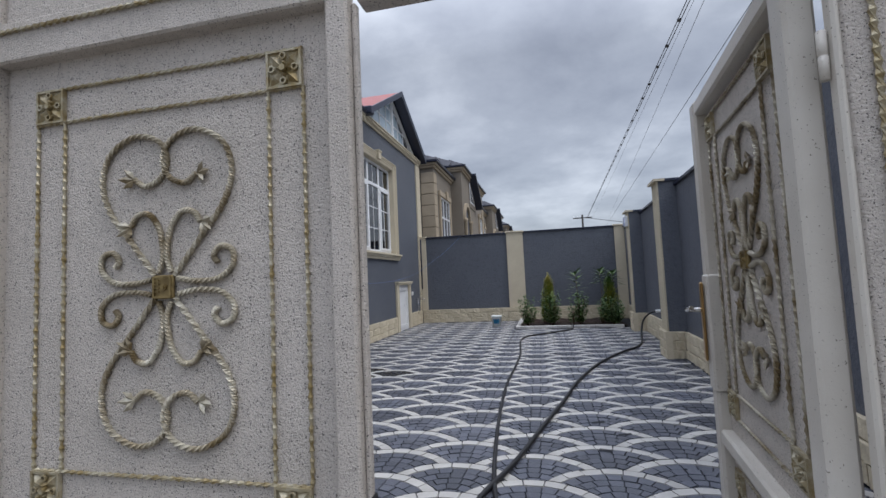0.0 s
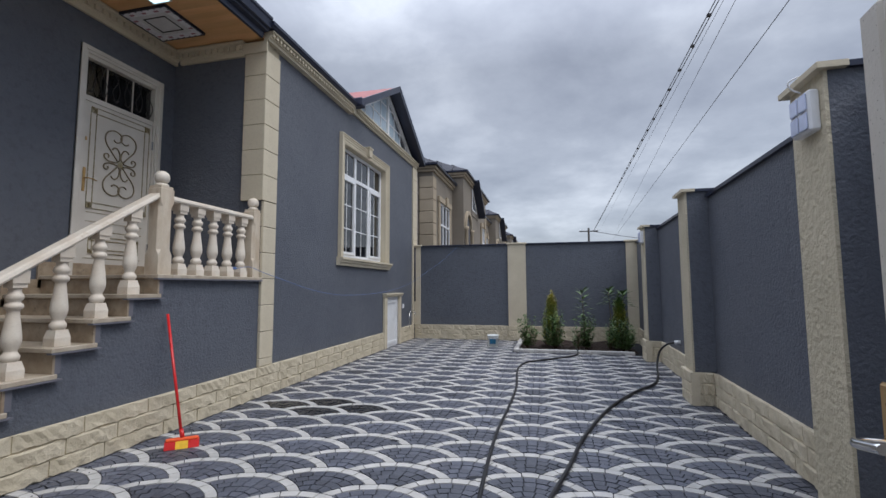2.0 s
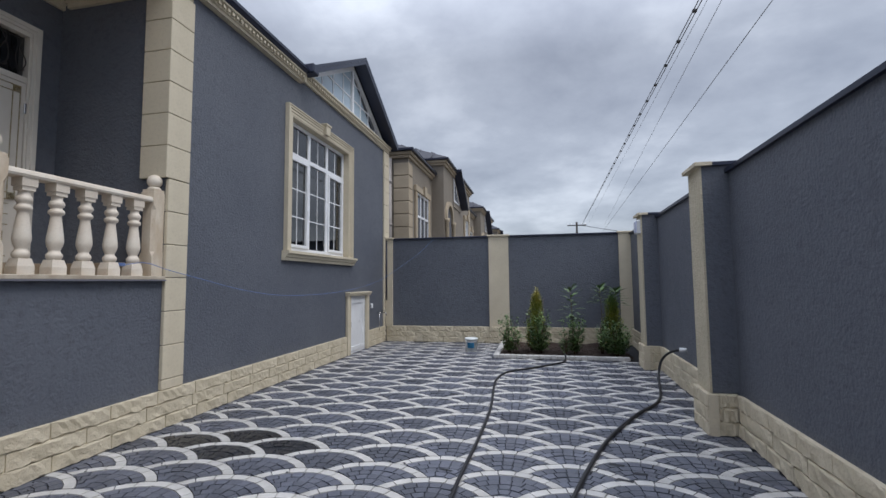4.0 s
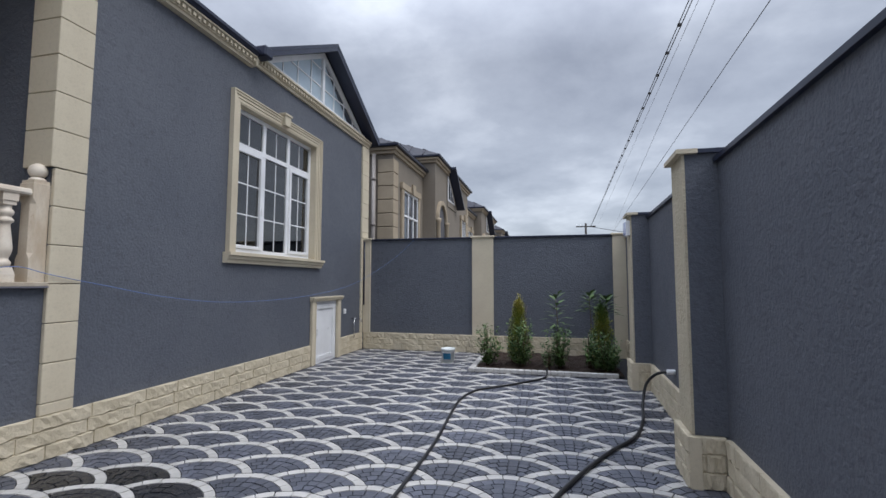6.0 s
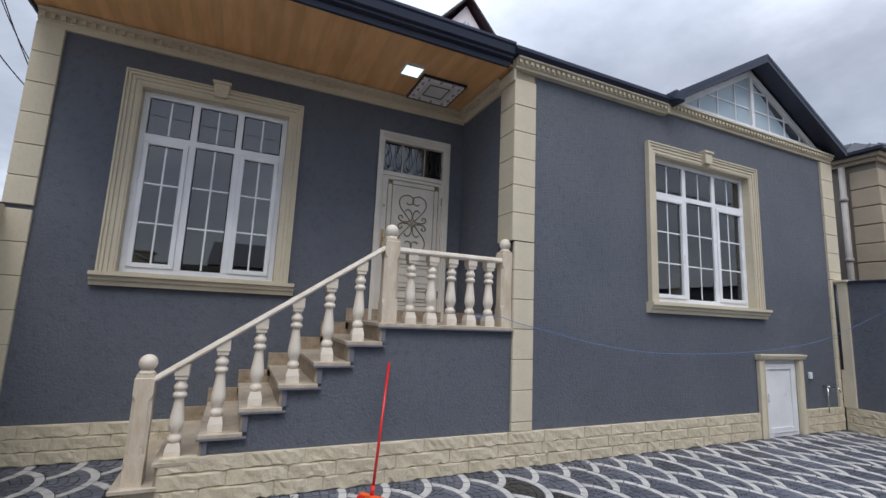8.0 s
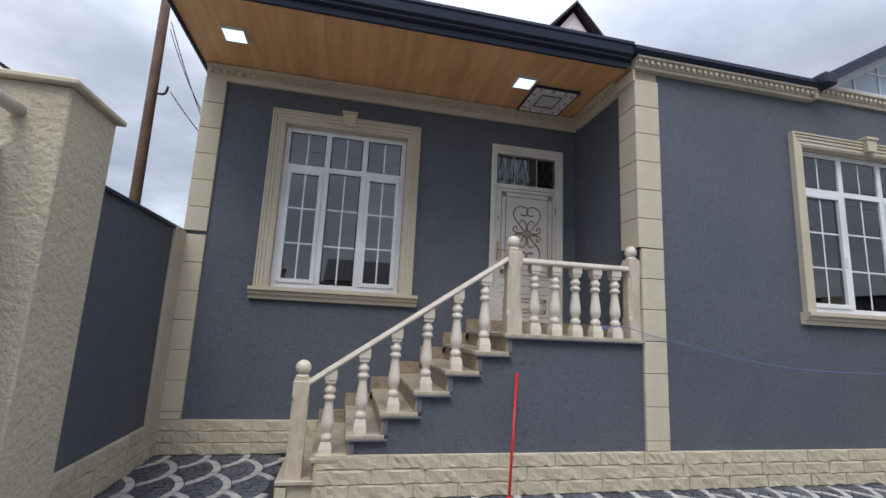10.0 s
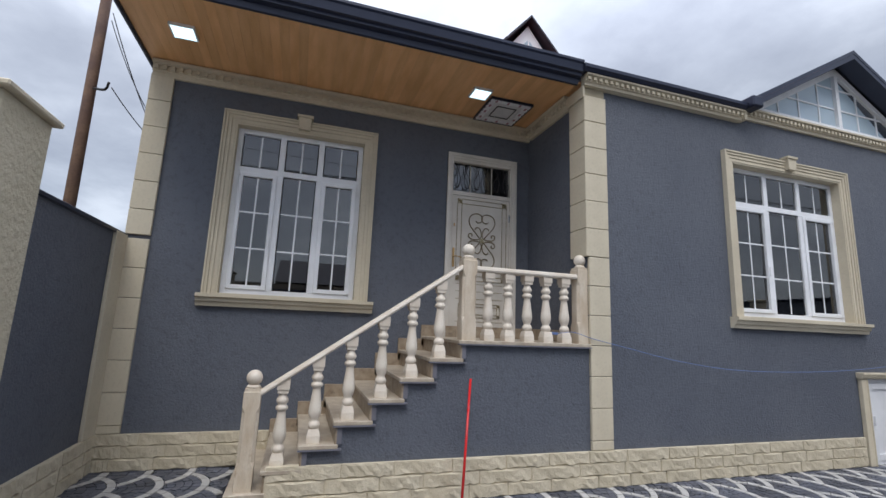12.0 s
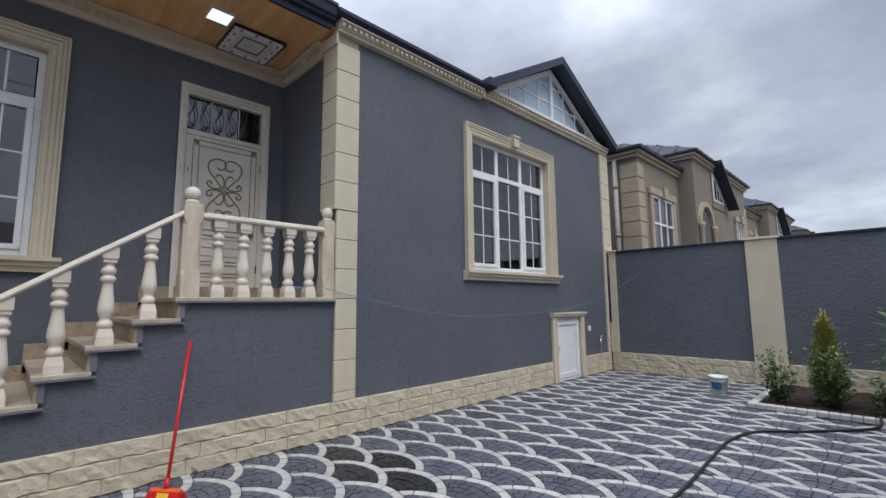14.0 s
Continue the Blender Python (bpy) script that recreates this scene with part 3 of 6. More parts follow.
PILLARS = [(4.68, 5.04, 2.45), (7.62, 7.97, 2.40), (10.60, 10.96, 2.38)]
RW = 0.24
edges_y = [2.3] + [v for p in PILLARS for v in p[:2]] + [13.25]
bm = bmesh.new()
fx0, fx1 = fence_x(1.9) + RW, fence_x(13.45) + RW
add_prism(bm, [(fx0, 1.9), (fx0 + 0.2, 1.9), (fx1 + 0.2, 13.45), (fx1, 13.45)], "z", 0, 2.33)
bmesh.ops.recalc_face_normals(bm, faces=bm.faces[:])
fr = tagged(mesh_ob("wall_right", bm, M_GREY), "dark grey rendered boundary wall", kind="structure")
bm = bmesh.new()
add_prism(bm, [(fx0 - 0.03, 1.9), (fx0 + 0.23, 1.9), (fx1 + 0.23, 13.45), (fx1 - 0.03, 13.45)], "z", 2.33, 2.365)
bmesh.ops.recalc_face_normals(bm, faces=bm.faces[:])
part("coping", bm, M_GUTTER, fr, "dark metal coping")
for ya, yb, zt in PILLARS:
    xa, xb = fence_x(ya), fence_x(yb)
    bm = bmesh.new()
    add_prism(bm, [(xa + 0.02, ya), (xa + RW + 0.05, ya), (xb + RW + 0.05, yb), (xb + 0.02, yb)], "z", PL if ya > 5 else 0, zt)
    bmesh.ops.recalc_face_normals(bm, faces=bm.faces[:])
    p = tagged(mesh_ob("wall_pillar", bm, M_GREY), "boundary wall pillar, grey sides and a cream rendered face", kind="structure")
    bm = bmesh.new()
    add_prism(bm, [(xa, ya), (xa + 0.019, ya), (xb + 0.019, yb), (xb, yb)], "z", PL if ya > 5 else 0, zt)
    bmesh.ops.recalc_face_normals(bm, faces=bm.faces[:])
    part("face", bm, M_CREAMR, p, "cream rough rendered face")
    bm = bmesh.new()
    add_prism(bm, [(xa - 0.045, ya - 0.04), (xa + 0.10, ya - 0.04), (xb + 0.10, yb + 0.04), (xb - 0.045, yb + 0.04)], "z", zt, zt + 0.033)
    bmesh.ops.recalc_face_normals(bm, faces=bm.faces[:])
    part("cap", bm, M_CREAM, p, "cream stone cap")
    bm = bmesh.new()
    add_prism(bm, [(xa + 0.101, ya - 0.03), (xa + RW + 0.2, ya - 0.03), (xb + RW + 0.2, yb + 0.03), (xb + 0.101, yb + 0.03)], "z", zt, zt + 0.032)
    bmesh.ops.recalc_face_normals(bm, faces=bm.faces[:])
    part("coping", bm, M_GUTTER, p, "dark metal coping")
    if ya > 5:
        plinth("plinth_pillar_face", (xa - 0.005, ya - 0.05), (xb - 0.005, yb + 0.03), (-1, 0))
        plinth("plinth_pillar_side", (xa - 0.005, ya - 0.005), (xa + RW - 0.03, ya - 0.005), (0, -1))
for ya, yb in ((2.3, 4.68), (5.04, 7.56), (7.99, 10.54), (10.98, 13.2)):
    plinth("plinth_right", (fence_x(ya) + RW - 0.005, ya), (fence_x(yb) + RW - 0.005, yb), (-0.9994, 0.035))

# ---- street wall and gate ----
tagged(mesh_ob("wall_street", box_bm(RX - 0.3, -2.95, SY - 0.2, SY - 0.001, 0, 2.38), M_GREY), "dark grey rendered street wall", kind="structure")
tagged(mesh_ob("coping_street", box_bm(RX + 0.04, -2.95, SY - 0.22, SY + 0.03, 2.38, 2.415, 0.004), M_GUTTER), "dark metal coping on the street wall", kind="structure")
for nm, x0, x1, y0, y1, zt in (("wall_gate_pillar_left", -2.94, -2.46, 1.86, 2.30, 2.66), ("wall_gate_pillar_right", 0.62, 1.02, 1.75, 2.22, 2.66)):
    p = tagged(mesh_ob(nm, box_bm(x0, x1, y0, y1, 0, zt, 0.01), M_CREAMR), "cream rough rendered gate pillar", kind="structure")
    part("cap", box_bm(x0 - 0.04, x1 + 0.04, y0 - 0.04, y1 + 0.04, zt, zt + 0.035, 0.008), M_CREAM, p)


# ---- steel gate: scroll-work panel, shared by the gate, its door and the house door ----
def spiral(cx, cz, r0, r1, a0, turns, n=26):
    return [(cx + (r0 + (r1 - r0) * i / n) * math.cos(radians(a0) + 2 * math.pi * turns * i / n),
             cz + (r0 + (r1 - r0) * i / n) * math.sin(radians(a0) + 2 * math.pi * turns * i / n)) for i in range(n + 1)]


def scroll_curves():
    """The ornament in a unit cell about 1 wide, 2 high, centre 0,0: four mirrored quarters."""
    q = []
    # large heart: from the boss out and round to an inner curl
    big = [(0.07, 0.08), (0.24, 0.32), (0.40, 0.55), (0.46, 0.77), (0.40, 0.98), (0.22, 1.09), (0.05, 1.04), (-0.015, 0.90), (0.03, 0.77), (0.14, 0.72), (0.22, 0.78)]
    inner = [(0.045, 0.10), (0.015, 0.20), (0.02, 0.31), (0.05, 0.43), (0.12, 0.52), (0.20, 0.51), (0.245, 0.44)]
    side = [(0.09, 0.055), (0.22, 0.03), (0.37, 0.045), (0.46, 0.13), (0.455, 0.23), (0.38, 0.26), (0.335, 0.20), (0.36, 0.15)]
    for c in (big, inner, side):
        for sx in (1, -1):
            for sz in (1, -1):
                q.append([(sx * x, sz * z) for x, z in c])
    return q


def leaf_bm(bm, base, d, s, depth, face=0.0):
    """A small cast leaf of three lobes in the plane of the panel."""
    x, z = base
    ang = math.atan2(d[1], d[0])
    for k, (da, ln) in enumerate(((-0.75, 0.8), (0.0, 1.0), (0.75, 0.8))):
        a = ang + da
        tip = (x + math.cos(a) * s * ln, z + math.sin(a) * s * ln)
        nx, nz = -math.sin(a) * s * 0.22, math.cos(a) * s * 0.22
        mx, mz = x + math.cos(a) * s * ln * 0.5, z + math.sin(a) * s * ln * 0.5
        p = [bm.verts.new((x, face + depth * 0.4, z)), bm.verts.new((mx + nx, face + depth * 0.6, mz + nz)), bm.verts.new((tip[0], face + depth * 1.2, tip[1])), bm.verts.new((mx - nx, face + depth * 0.6, mz - nz))]
        t = bm.verts.new((mx, face + depth * 1.15, mz))
        for i in range(4):
            bm.faces.new((p[i], p[(i + 1) % 4], t))
        b = bm.verts.new((mx, face, mz))
        for i in range(4):
            bm.faces.new((p[(i + 1) % 4], p[i], b))


def ornament(parent, m, cx, cz, w, h, r, face=0.0, leaves=True, iron=None, name="scroll"):
    """Scroll-work on the plane y = face of the frame m, standing towards +y."""
    iron = iron or M_IRON
    sx, sz = w, h / 2.4
    for c in scroll_curves():
        pts = smooth_pts([(cx + x * sx, face + r * 1.0, cz + z * sz) for x, z in c], 12 if leaves else 6)
        bm = bmesh.new()
        if leaves:
            add_tube(bm, pts, r * 1.18, 4, spin=0.55)
        else:
            add_tube(bm, pts, r, 6)
        if leaves and len(c) != 8:
            x, z = c[-1]
            x0, z0 = c[-3]
            leaf_bm(bm, (cx + x * sx, cz + z * sz), (x - x0, z - z0), 0.050, 0.014, face)
        bm.transform(m)
        part(name, bm, iron, parent)
    s = r * 4.4
    bm = bmesh.new()
    d = r * 2.2 if leaves else r * 1.6
    add_box(bm, cx - s, cx + s, face + 0.004, face + d, cz - s, cz + s)
    bmesh.ops.bevel(bm, geom=bm.edges[:], offset=r * 0.5, segments=1, affect="EDGES")
    if leaves:
        for a, b, c, e in ((-1, 1, -1, -0.82), (-1, 1, 0.82, 1), (-1, -0.82, -0.82, 0.82), (0.82, 1, -0.82, 0.82)):
            add_box(bm, cx + a * s * 0.92, cx + b * s * 0.92, face + d, face + d + 0.004, cz + c * s * 0.92, cz + e * s * 0.92)
        for rr, hh in ((0.30, 0.004), (0.16, 0.007)):
            add_prism(bm, [(cx - s * 0.15 + s * rr * math.cos(k * math.pi / 5), cz + s * rr * math.sin(k * math.pi / 5)) for k in range(10)], "y", face + d, face + d + hh)
        for k in range(4):
            add_box(bm, cx + s * 0.30, cx + s * 0.72, face + d, face + d + 0.004, cz + s * (0.48 - 0.3 * k), cz + s * (0.58 - 0.3 * k))
    bm.transform(m)
    part("boss", bm, M_BOSS if leaves else M_GOLD, parent, "brass-coloured square boss")


def rosette(parent, m, cx, cz, s, face):
    bm = bmesh.new()
    y0, y1 = face + 0.001, face + 0.008
    add_box(bm, cx - s, cx + s, y0, y1, cz - s, cz + s)
    for a, b, c, d in ((-s, s, -s, -s + 0.006), (-s, s, s - 0.006, s), (-s, -s + 0.006, -s + 0.006, s - 0.006), (s - 0.006, s, -s + 0.006, s - 0.006)):
        add_box(bm, cx + a, cx + b, y1, y1 + 0.006, cz + c, cz + d)
    for k in range(8):
        a = k * math.pi / 4
        ln = s * (0.52 if k % 2 == 0 else 1.18)
        t = Vector((math.cos(a), math.sin(a)))
        nn = Vector((-t.y, t.x)) * s * (0.13 if k % 2 == 0 else 0.30)
        pts = [t * s * 0.12, t * ln * 0.55 + nn, t * ln, t * ln * 0.55 - nn]
        vs = [bm.verts.new((cx + p.x, y1, cz + p.y)) for p in pts]
        top = bm.verts.new((cx + t.x * ln * 0.55, y1 + 0.013, cz + t.y * ln * 0.55))
        for i in range(4):
            bm.faces.new((vs[i], vs[(i + 1) % 4], top))
    for a, b in ((0, 0.66), (0.66, 0), (0, -0.66), (-0.66, 0)):
        for j in range(7):
            t0, t1 = j * math.pi / 3.5, (j + 1) * math.pi / 3.5
            q = [(cx + s * (a + rr * math.cos(t)), cz + s * (b + rr * math.sin(t))) for t, rr in ((t0, 0.2), (t1, 0.2), (t1, 0.12), (t0, 0.12))]
            add_prism(bm, q, "y", y1, y1 + 0.009)
    add_prism(bm, [(cx + s * 0.17 * math.cos(i), cz + s * 0.17 * math.sin(i)) for i in [j * math.pi / 4 for j in range(8)]], "y", y1, y1 + 0.014)
    bmesh.ops.recalc_face_normals(bm, faces=bm.faces[:])
    bm.transform(m)
    part("rosette", bm, M_GOLD, parent, "gilded square rosette")


def rope(parent, m, p, q, face, r=0.006, name="rope_moulding", material=None):
    """A twisted bar laid on the panel from p to q, in panel coordinates (x, z)."""
    a, b = Vector((p[0], face + r * 0.8, p[1])), Vector((q[0], face + r * 0.8, q[1]))
    d = (b - a)
    n = max(4, int(d.length / 0.0125))
    bm = bmesh.new()
    up = Vector((0, 1, 0))
    s = d.normalized().cross(up)
    rings = []
    for i in range(n + 1):
        k = r * (1.15 if i % 2 else 0.62)
        c = a + d * i / n
        rings.append([bm.verts.new(c + k * (math.cos(t) * s + math.sin(t) * up)) for t in [j * math.pi / 2.5 + i * 0.6 for j in range(5)]])
    for ra, rb in zip(rings, rings[1:]):
        for i in range(5):
            bm.faces.new((ra[i], ra[(i + 1) % 5], rb[(i + 1) % 5], rb[i]))
    bm.transform(m)
    part(name, bm, material or M_GOLD, parent)


def rope_frame(parent, m, x0, x1, z0, z1, face, s, material=None):
    """Double rope border with rosettes where its lines cross."""
    for z in (z0, z1):
        rope(parent, m, (x0 + s, z - s), (x1 - s, z - s), face, material=material)
        rope(parent, m, (x0 + s, z + s), (x1 - s, z + s), face, material=material)
    for x in (x0, x1):
        rope(parent, m, (x - s, z0 + s), (x - s, z1 - s), face, material=material)
        rope(parent, m, (x + s, z0 + s), (x + s, z1 - s), face, material=material)
        for z in (z0, z1):
            rosette(parent, m, x, z, s, face)


def place_box(parent, m, name, material, x0, x1, y0, y1, z0, z1, bevel=0.004, label=""):
    bm = box_bm(x0, x1, y0, y1, z0, z1, bevel)
    bm.transform(m)
    return part(name, bm, material, parent, label)


GY = 2.03            # outer face of the gate, towards the street
# panel coordinates: x to the right seen from the street, +y towards the street
OUT = Matrix.Translation((0, GY, 0)) @ Matrix.Rotation(math.pi, 4, "Z")     # x is mirrored: use -x


def flip(bm):
    bmesh.ops.reverse_faces(bm, faces=bm.faces[:])


STREET = OUT
OUT = Matrix.Translation((-0.546, 1.051, 1.197)) @ Matrix.Scale(0.964, 4) @ Matrix.Translation((0.546, -1.051, -1.197)) @ STREET
gate = thing("gate_leaf", "closed cream steel gate leaf with gilded scroll-work and rope borders", "gate")
GX0, GX1 = -2.58, -0.96


def gx(x):
    return -x


place_box(gate, OUT, "panel_sheet", M_GATE, gx(-1.045), gx(-2.12), -0.03, -0.045 + 0.01, 0.12, 1.90)
rows = [(gx(-0.984), gx(-1.045)), (gx(-2.12), gx(-2.52))]
for a, b in rows:
    place_box(gate, OUT, "stile", M_GATE, a, b, -0.048, 0.0, 0.02, 2.34, 0.006)
place_box(gate, OUT, "rail", M_GATE, gx(-1.045) + 0.001, gx(-2.12) - 0.001, -0.06, 0.012, 1.895, 2.02, 0.006)
place_box(gate, OUT, "rail", M_GATE, gx(-1.045) + 0.001, gx(-2.12) - 0.001, -0.06, -0.001, 2.24, 2.34, 0.006)
place_box(gate, OUT, "upper_panel", M_GATE, gx(-1.045) + 0.001, gx(-2.12) - 0.001, -0.05, -0.02, 2.02, 2.24, 0.003)
place_box(gate, OUT, "rail", M_GATE, gx(-1.045) + 0.001, gx(-2.12) - 0.001, -0.06, -0.001, 0.05, 0.16, 0.006)
rope(gate, OUT, (gx(-1.05), 1.985), (gx(-2.11), 1.985), 0.012, 0.007)
place_box(gate, OUT, "stop_bar", M_GATE, gx(-0.9705), gx(-0.983), -0.050, -0.026, 0.03, 1.90, 0.003)
rope_frame(gate, OUT, gx(-1.94), gx(-1.17), 0.662, 1.755, -0.030, 0.050)
rope_frame(gate, OUT, gx(-1.94), gx(-1.17), 0.22, 0.48, -0.030, 0.045)
ornament(gate, OUT, gx(-1.54), 1.210, 0.455, 0.925, 0.0072, -0.030)
place_box(gate, OUT, "lock_plate", M_BLACK, gx(-0.9700), gx(-0.964), -0.050, -0.018, 0.52, 0.70, 0.002, "black lock plate")

OUT = STREET
head = thing("gate_header", "cream steel header over the gate door and the fixed side panel", "gate")
place_box(head, OUT, "header", M_GATE, gx(0.62), gx(-0.958), -0.06, -0.002, 1.885, 2.34, 0.006)
place_box(head, OUT, "side_panel", M_GATE, gx(0.62), gx(0.036), -0.055, -0.004, 0.05, 1.884, 0.006)
place_box(head, OUT, "hinge_post", M_GATEPLAIN, gx(0.035), gx(0.020), -0.03, 0.0, 0.02, 1.884, 0.005)
rope(head, OUT, (gx(0.085), 0.90), (gx(0.085), 1.87), -0.004, 0.007)
place_box(head, OUT, "side_ledge", M_GATEPLAIN, gx(0.60), gx(0.035), -0.004, 0.03, 0.30, 0.88, 0.006)
place_box(head, OUT, "threshold", M_GATEPLAIN, gx(-0.030), gx(-0.945), -0.06, -0.01, 0.0, 0.03, 0.004)
tagged(mesh_ob("top_rail", (lambda b: (add_tube(b, [(-2.461, GY + 0.05, 2.49), (0.62, GY + 0.08, 2.50)], 0.035, 12), b)[1])(bmesh.new()), M_GATEPLAIN), "cream round steel tube above the gate", "gate rail")

# the open door of the gate
DH, DW = 1.85, 0.955
DOORM = Matrix.Translation((-0.030, 2.095, 0)) @ Matrix.Rotation(radians(83.9), 4, "Z")      # panel x runs inwards, +y faces the opening
gd = thing("gate_door", "open cream steel gate door with gilded scroll-work and a brass handle plate", "gate")
PF = -0.040
place_box(gd, DOORM, "panel_sheet", M_GATE, 0.06, DW - 0.06, PF - 0.012, PF, 0.10, DH - 0.06)
place_box(gd, DOORM, "stile", M_GATEPLAIN, 0.0, 0.08, -0.058, 0.0, 0.04, DH, 0.008)
place_box(gd, DOORM, "stile", M_GATEPLAIN, DW - 0.075, DW, -0.058, 0.0, 0.04, DH + 0.01, 0.010)
place_box(gd, DOORM, "lock_case", M_GATEPLAIN, DW - 0.085, DW - 0.002, -0.062, 0.006, 0.72, 1.17, 0.008)
place_box(gd, DOORM, "rail", M_GATEPLAIN, 0.081, DW - 0.076, -0.058, -0.001, DH - 0.055, DH, 0.008)
place_box(gd, DOORM, "rail", M_GATEPLAIN, 0.081, DW - 0.076, -0.058, -0.001, 0.53, 0.585, 0.008)
place_box(gd, DOORM, "rail", M_GATEPLAIN, 0.081, DW - 0.076, -0.058, -0.001, 0.04, 0.11, 0.008)
rope_frame(gd, DOORM, 0.225, 0.795, 0.70, 1.72, PF, 0.045, M_IRON)
ornament(gd, DOORM, 0.50, 1.215, 0.365, 0.876, 0.0068, PF)
rope_frame(gd, DOORM, 0.225, 0.795, 0.20, 0.43, PF, 0.036, M_IRON)
place_box(gd, DOORM, "handle_plate", M_BRASS, DW - 0.045, DW - 0.010, 0.0105, 0.020, 0.83, 1.14, 0.006, "worn brass handle plate")
bm = bmesh.new()
add_tube(bm, smooth_pts([(DW - 0.028, 0.018, 1.03), (DW - 0.028, 0.06, 1.03), (DW - 0.05, 0.075, 1.032), (DW - 0.12, 0.07, 1.045)], 5), 0.009, 8)
bm.transform(DOORM)
part("handle", bm, M_CHROME, gd, "chrome lever handle")
for z in (0.35, 1.60):
    bm = bmesh.new()
    add_lathe(bm, [(0.009, z - 0.05), (0.009, z - 0.002), (0.007, z), (0.009, z + 0.002), (0.009, z + 0.05)], 0.010, 2.05, 10)
    part("hinge", bm, M_GATEPLAIN, gd)

# ---- soffit, eaves and roof ----
sof = tagged(new("ceiling_porch"), "varnished wooden board ceiling of the porch", kind="structure")
bm = bmesh.new()
y = SY - 0.02
k = 0
_r = random.Random(2)
while y < HY0 - 0.001:
    w = min(0.096, HY0 - 0.001 - y)
    add_box(bm, RX, FX + 0.0, y + 0.0005, y + w - 0.0005, EAVE + 0.002, EAVE + 0.014)
    y += 0.096
add_box(bm, RX, FX, SY - 0.02, HY0, EAVE + 0.015, EAVE + 0.03)
part("board", bm, M_WOOD, sof)
roof = tagged(new("roof"), "dark metal eaves with a red metal roof above", kind="structure")
gut = [(FX - 0.004, EAVE - 0.03), (FX + 0.03, EAVE - 0.03), (FX + 0.04, EAVE + 0.03), (FX + 0.10, EAVE + 0.04), (FX + 0.10, EAVE + 0.07), (FX + 0.135, EAVE + 0.08), (FX + 0.15, EAVE + 0.16), (FX + 0.165, EAVE + 0.18), (FX + 0.165, EAVE + 0.21), (FX - 0.004, EAVE + 0.21)]
part("gutter", prism_bm(gut, "y", SY - 0.10, HY0 - 0.11), M_GUTTER, roof, "dark metal gutter")
gut2 = [(FX - 0.05, 4.572), (FX + 0.145, 4.572), (FX + 0.165, 4.60), (FX + 0.18, 4.61), (FX + 0.18, 4.65), (FX - 0.05, 4.67)]
part("gutter", prism_bm(gut2, "y", HY0 - 0.109, 9.24), M_GUTTER, roof, "dark metal gutter")
part("eave_side", box_bm(RX - 0.35, FX + 0.10, SY - 0.06, SY - 0.021, EAVE - 0.03, EAVE + 0.21, 0.01), M_GUTTER, roof, "dark metal eave trim")
part("downpipe_head", box_bm(FX + 0.04, FX + 0.26, 9.24, 9.42, 4.58, 4.74, 0.02), M_GUTTER, roof, "dark gutter outlet")
# main slope and gable roof
AP, GL, GR, AZ, EZ = 11.41, 9.42, 13.38, 5.85, 4.71
XB, XF = -8.0, FX + 0.20


def slab(name, pts, th, material, parent, label=""):
    bm = bmesh.new()
    lo = [bm.verts.new(p) for p in pts]
    hi = [bm.verts.new((p[0], p[1], p[2] + th)) for p in pts]
    n = len(pts)
    bm.faces.new(lo[::-1])
    bm.faces.new(hi)
    for i in range(n):
        bm.faces.new((lo[i], lo[(i + 1) % n], hi[(i + 1) % n], hi[i]))
    bmesh.ops.recalc_face_normals(bm, faces=bm.faces[:])
    return part(name, bm, material, parent, label)


slab("slope", [(FX - 0.05, SY - 0.1, 4.672), (FX - 0.05, GL, 4.672), (XB, GL, 6.25), (XB, SY - 0.1, 6.25)], 0.04, M_REDROOF, roof, "red ribbed metal roof")
slab("slope", [(FX + 0.2, GL - 0.06, EZ), (FX + 0.2, AP, AZ), (XB, AP, AZ), (XB, GL - 0.06, EZ)], 0.035, M_REDROOF, roof, "red ribbed metal roof")
slab("slope", [(FX + 0.2, GR + 0.14, EZ - 0.02), (FX + 0.2, AP, AZ), (XB, AP, AZ), (XB, GR + 0.14, EZ - 0.02)], 0.035, M_DARKROOF, roof, "dark green-black metal roof")
for (ya, yb, ea) in ((GL - 0.08, AP + 0.0, EZ - 0.01), (GR + 0.16, AP - 0.0, EZ - 0.03)):
    slab("verge", [(FX + 0.001, ya, ea - 0.09), (FX + 0.24, ya, ea - 0.09), (FX + 0.24, yb, AZ - 0.08), (FX + 0.001, yb, AZ - 0.08)], 0.076, M_GUTTER, roof, "dark metal verge")
    slab("verge_cap", [(FX + 0.201, ya, ea - 0.012), (FX + 0.245, ya, ea - 0.012), (FX + 0.245, yb, AZ - 0.002), (FX + 0.201, yb, AZ - 0.002)], 0.06, M_GUTTER, roof, "dark metal verge")
gb = setting("window_gable", "triangular glazed gable with white bars")
gz0 = 4.73
# left pale, right dark: mirrored sky and verge painted as pane colours
part("pane", prism_bm([(GL + 0.30, gz0), (AP + 1.20, gz0), (AP + 0.02, AZ - 0.21), (AP, AZ - 0.19)], "x", FX - 0.10, FX - 0.08), M_GABLEGLASS, gb, "pale blue pane, sky reflection painted in its colour")
part("pane", prism_bm([(AP + 1.201, gz0), (GR - 0.20, gz0), (AP + 0.021, AZ - 0.21)], "x", FX - 0.10, FX - 0.08), M_DARKGLASS, gb, "dark pane, verge reflection painted in its colour")
bm = bmesh.new()
add_box(bm, FX - 0.08, FX - 0.03, GL + 0.10, GR - 0.05, gz0 - 0.02, gz0 + 0.05)
add_box(bm, FX - 0.08, FX - 0.03, AP - 0.035, AP + 0.035, gz0 + 0.05, AZ - 0.12)
part("window_frame", bm, M_WHITE, gb)
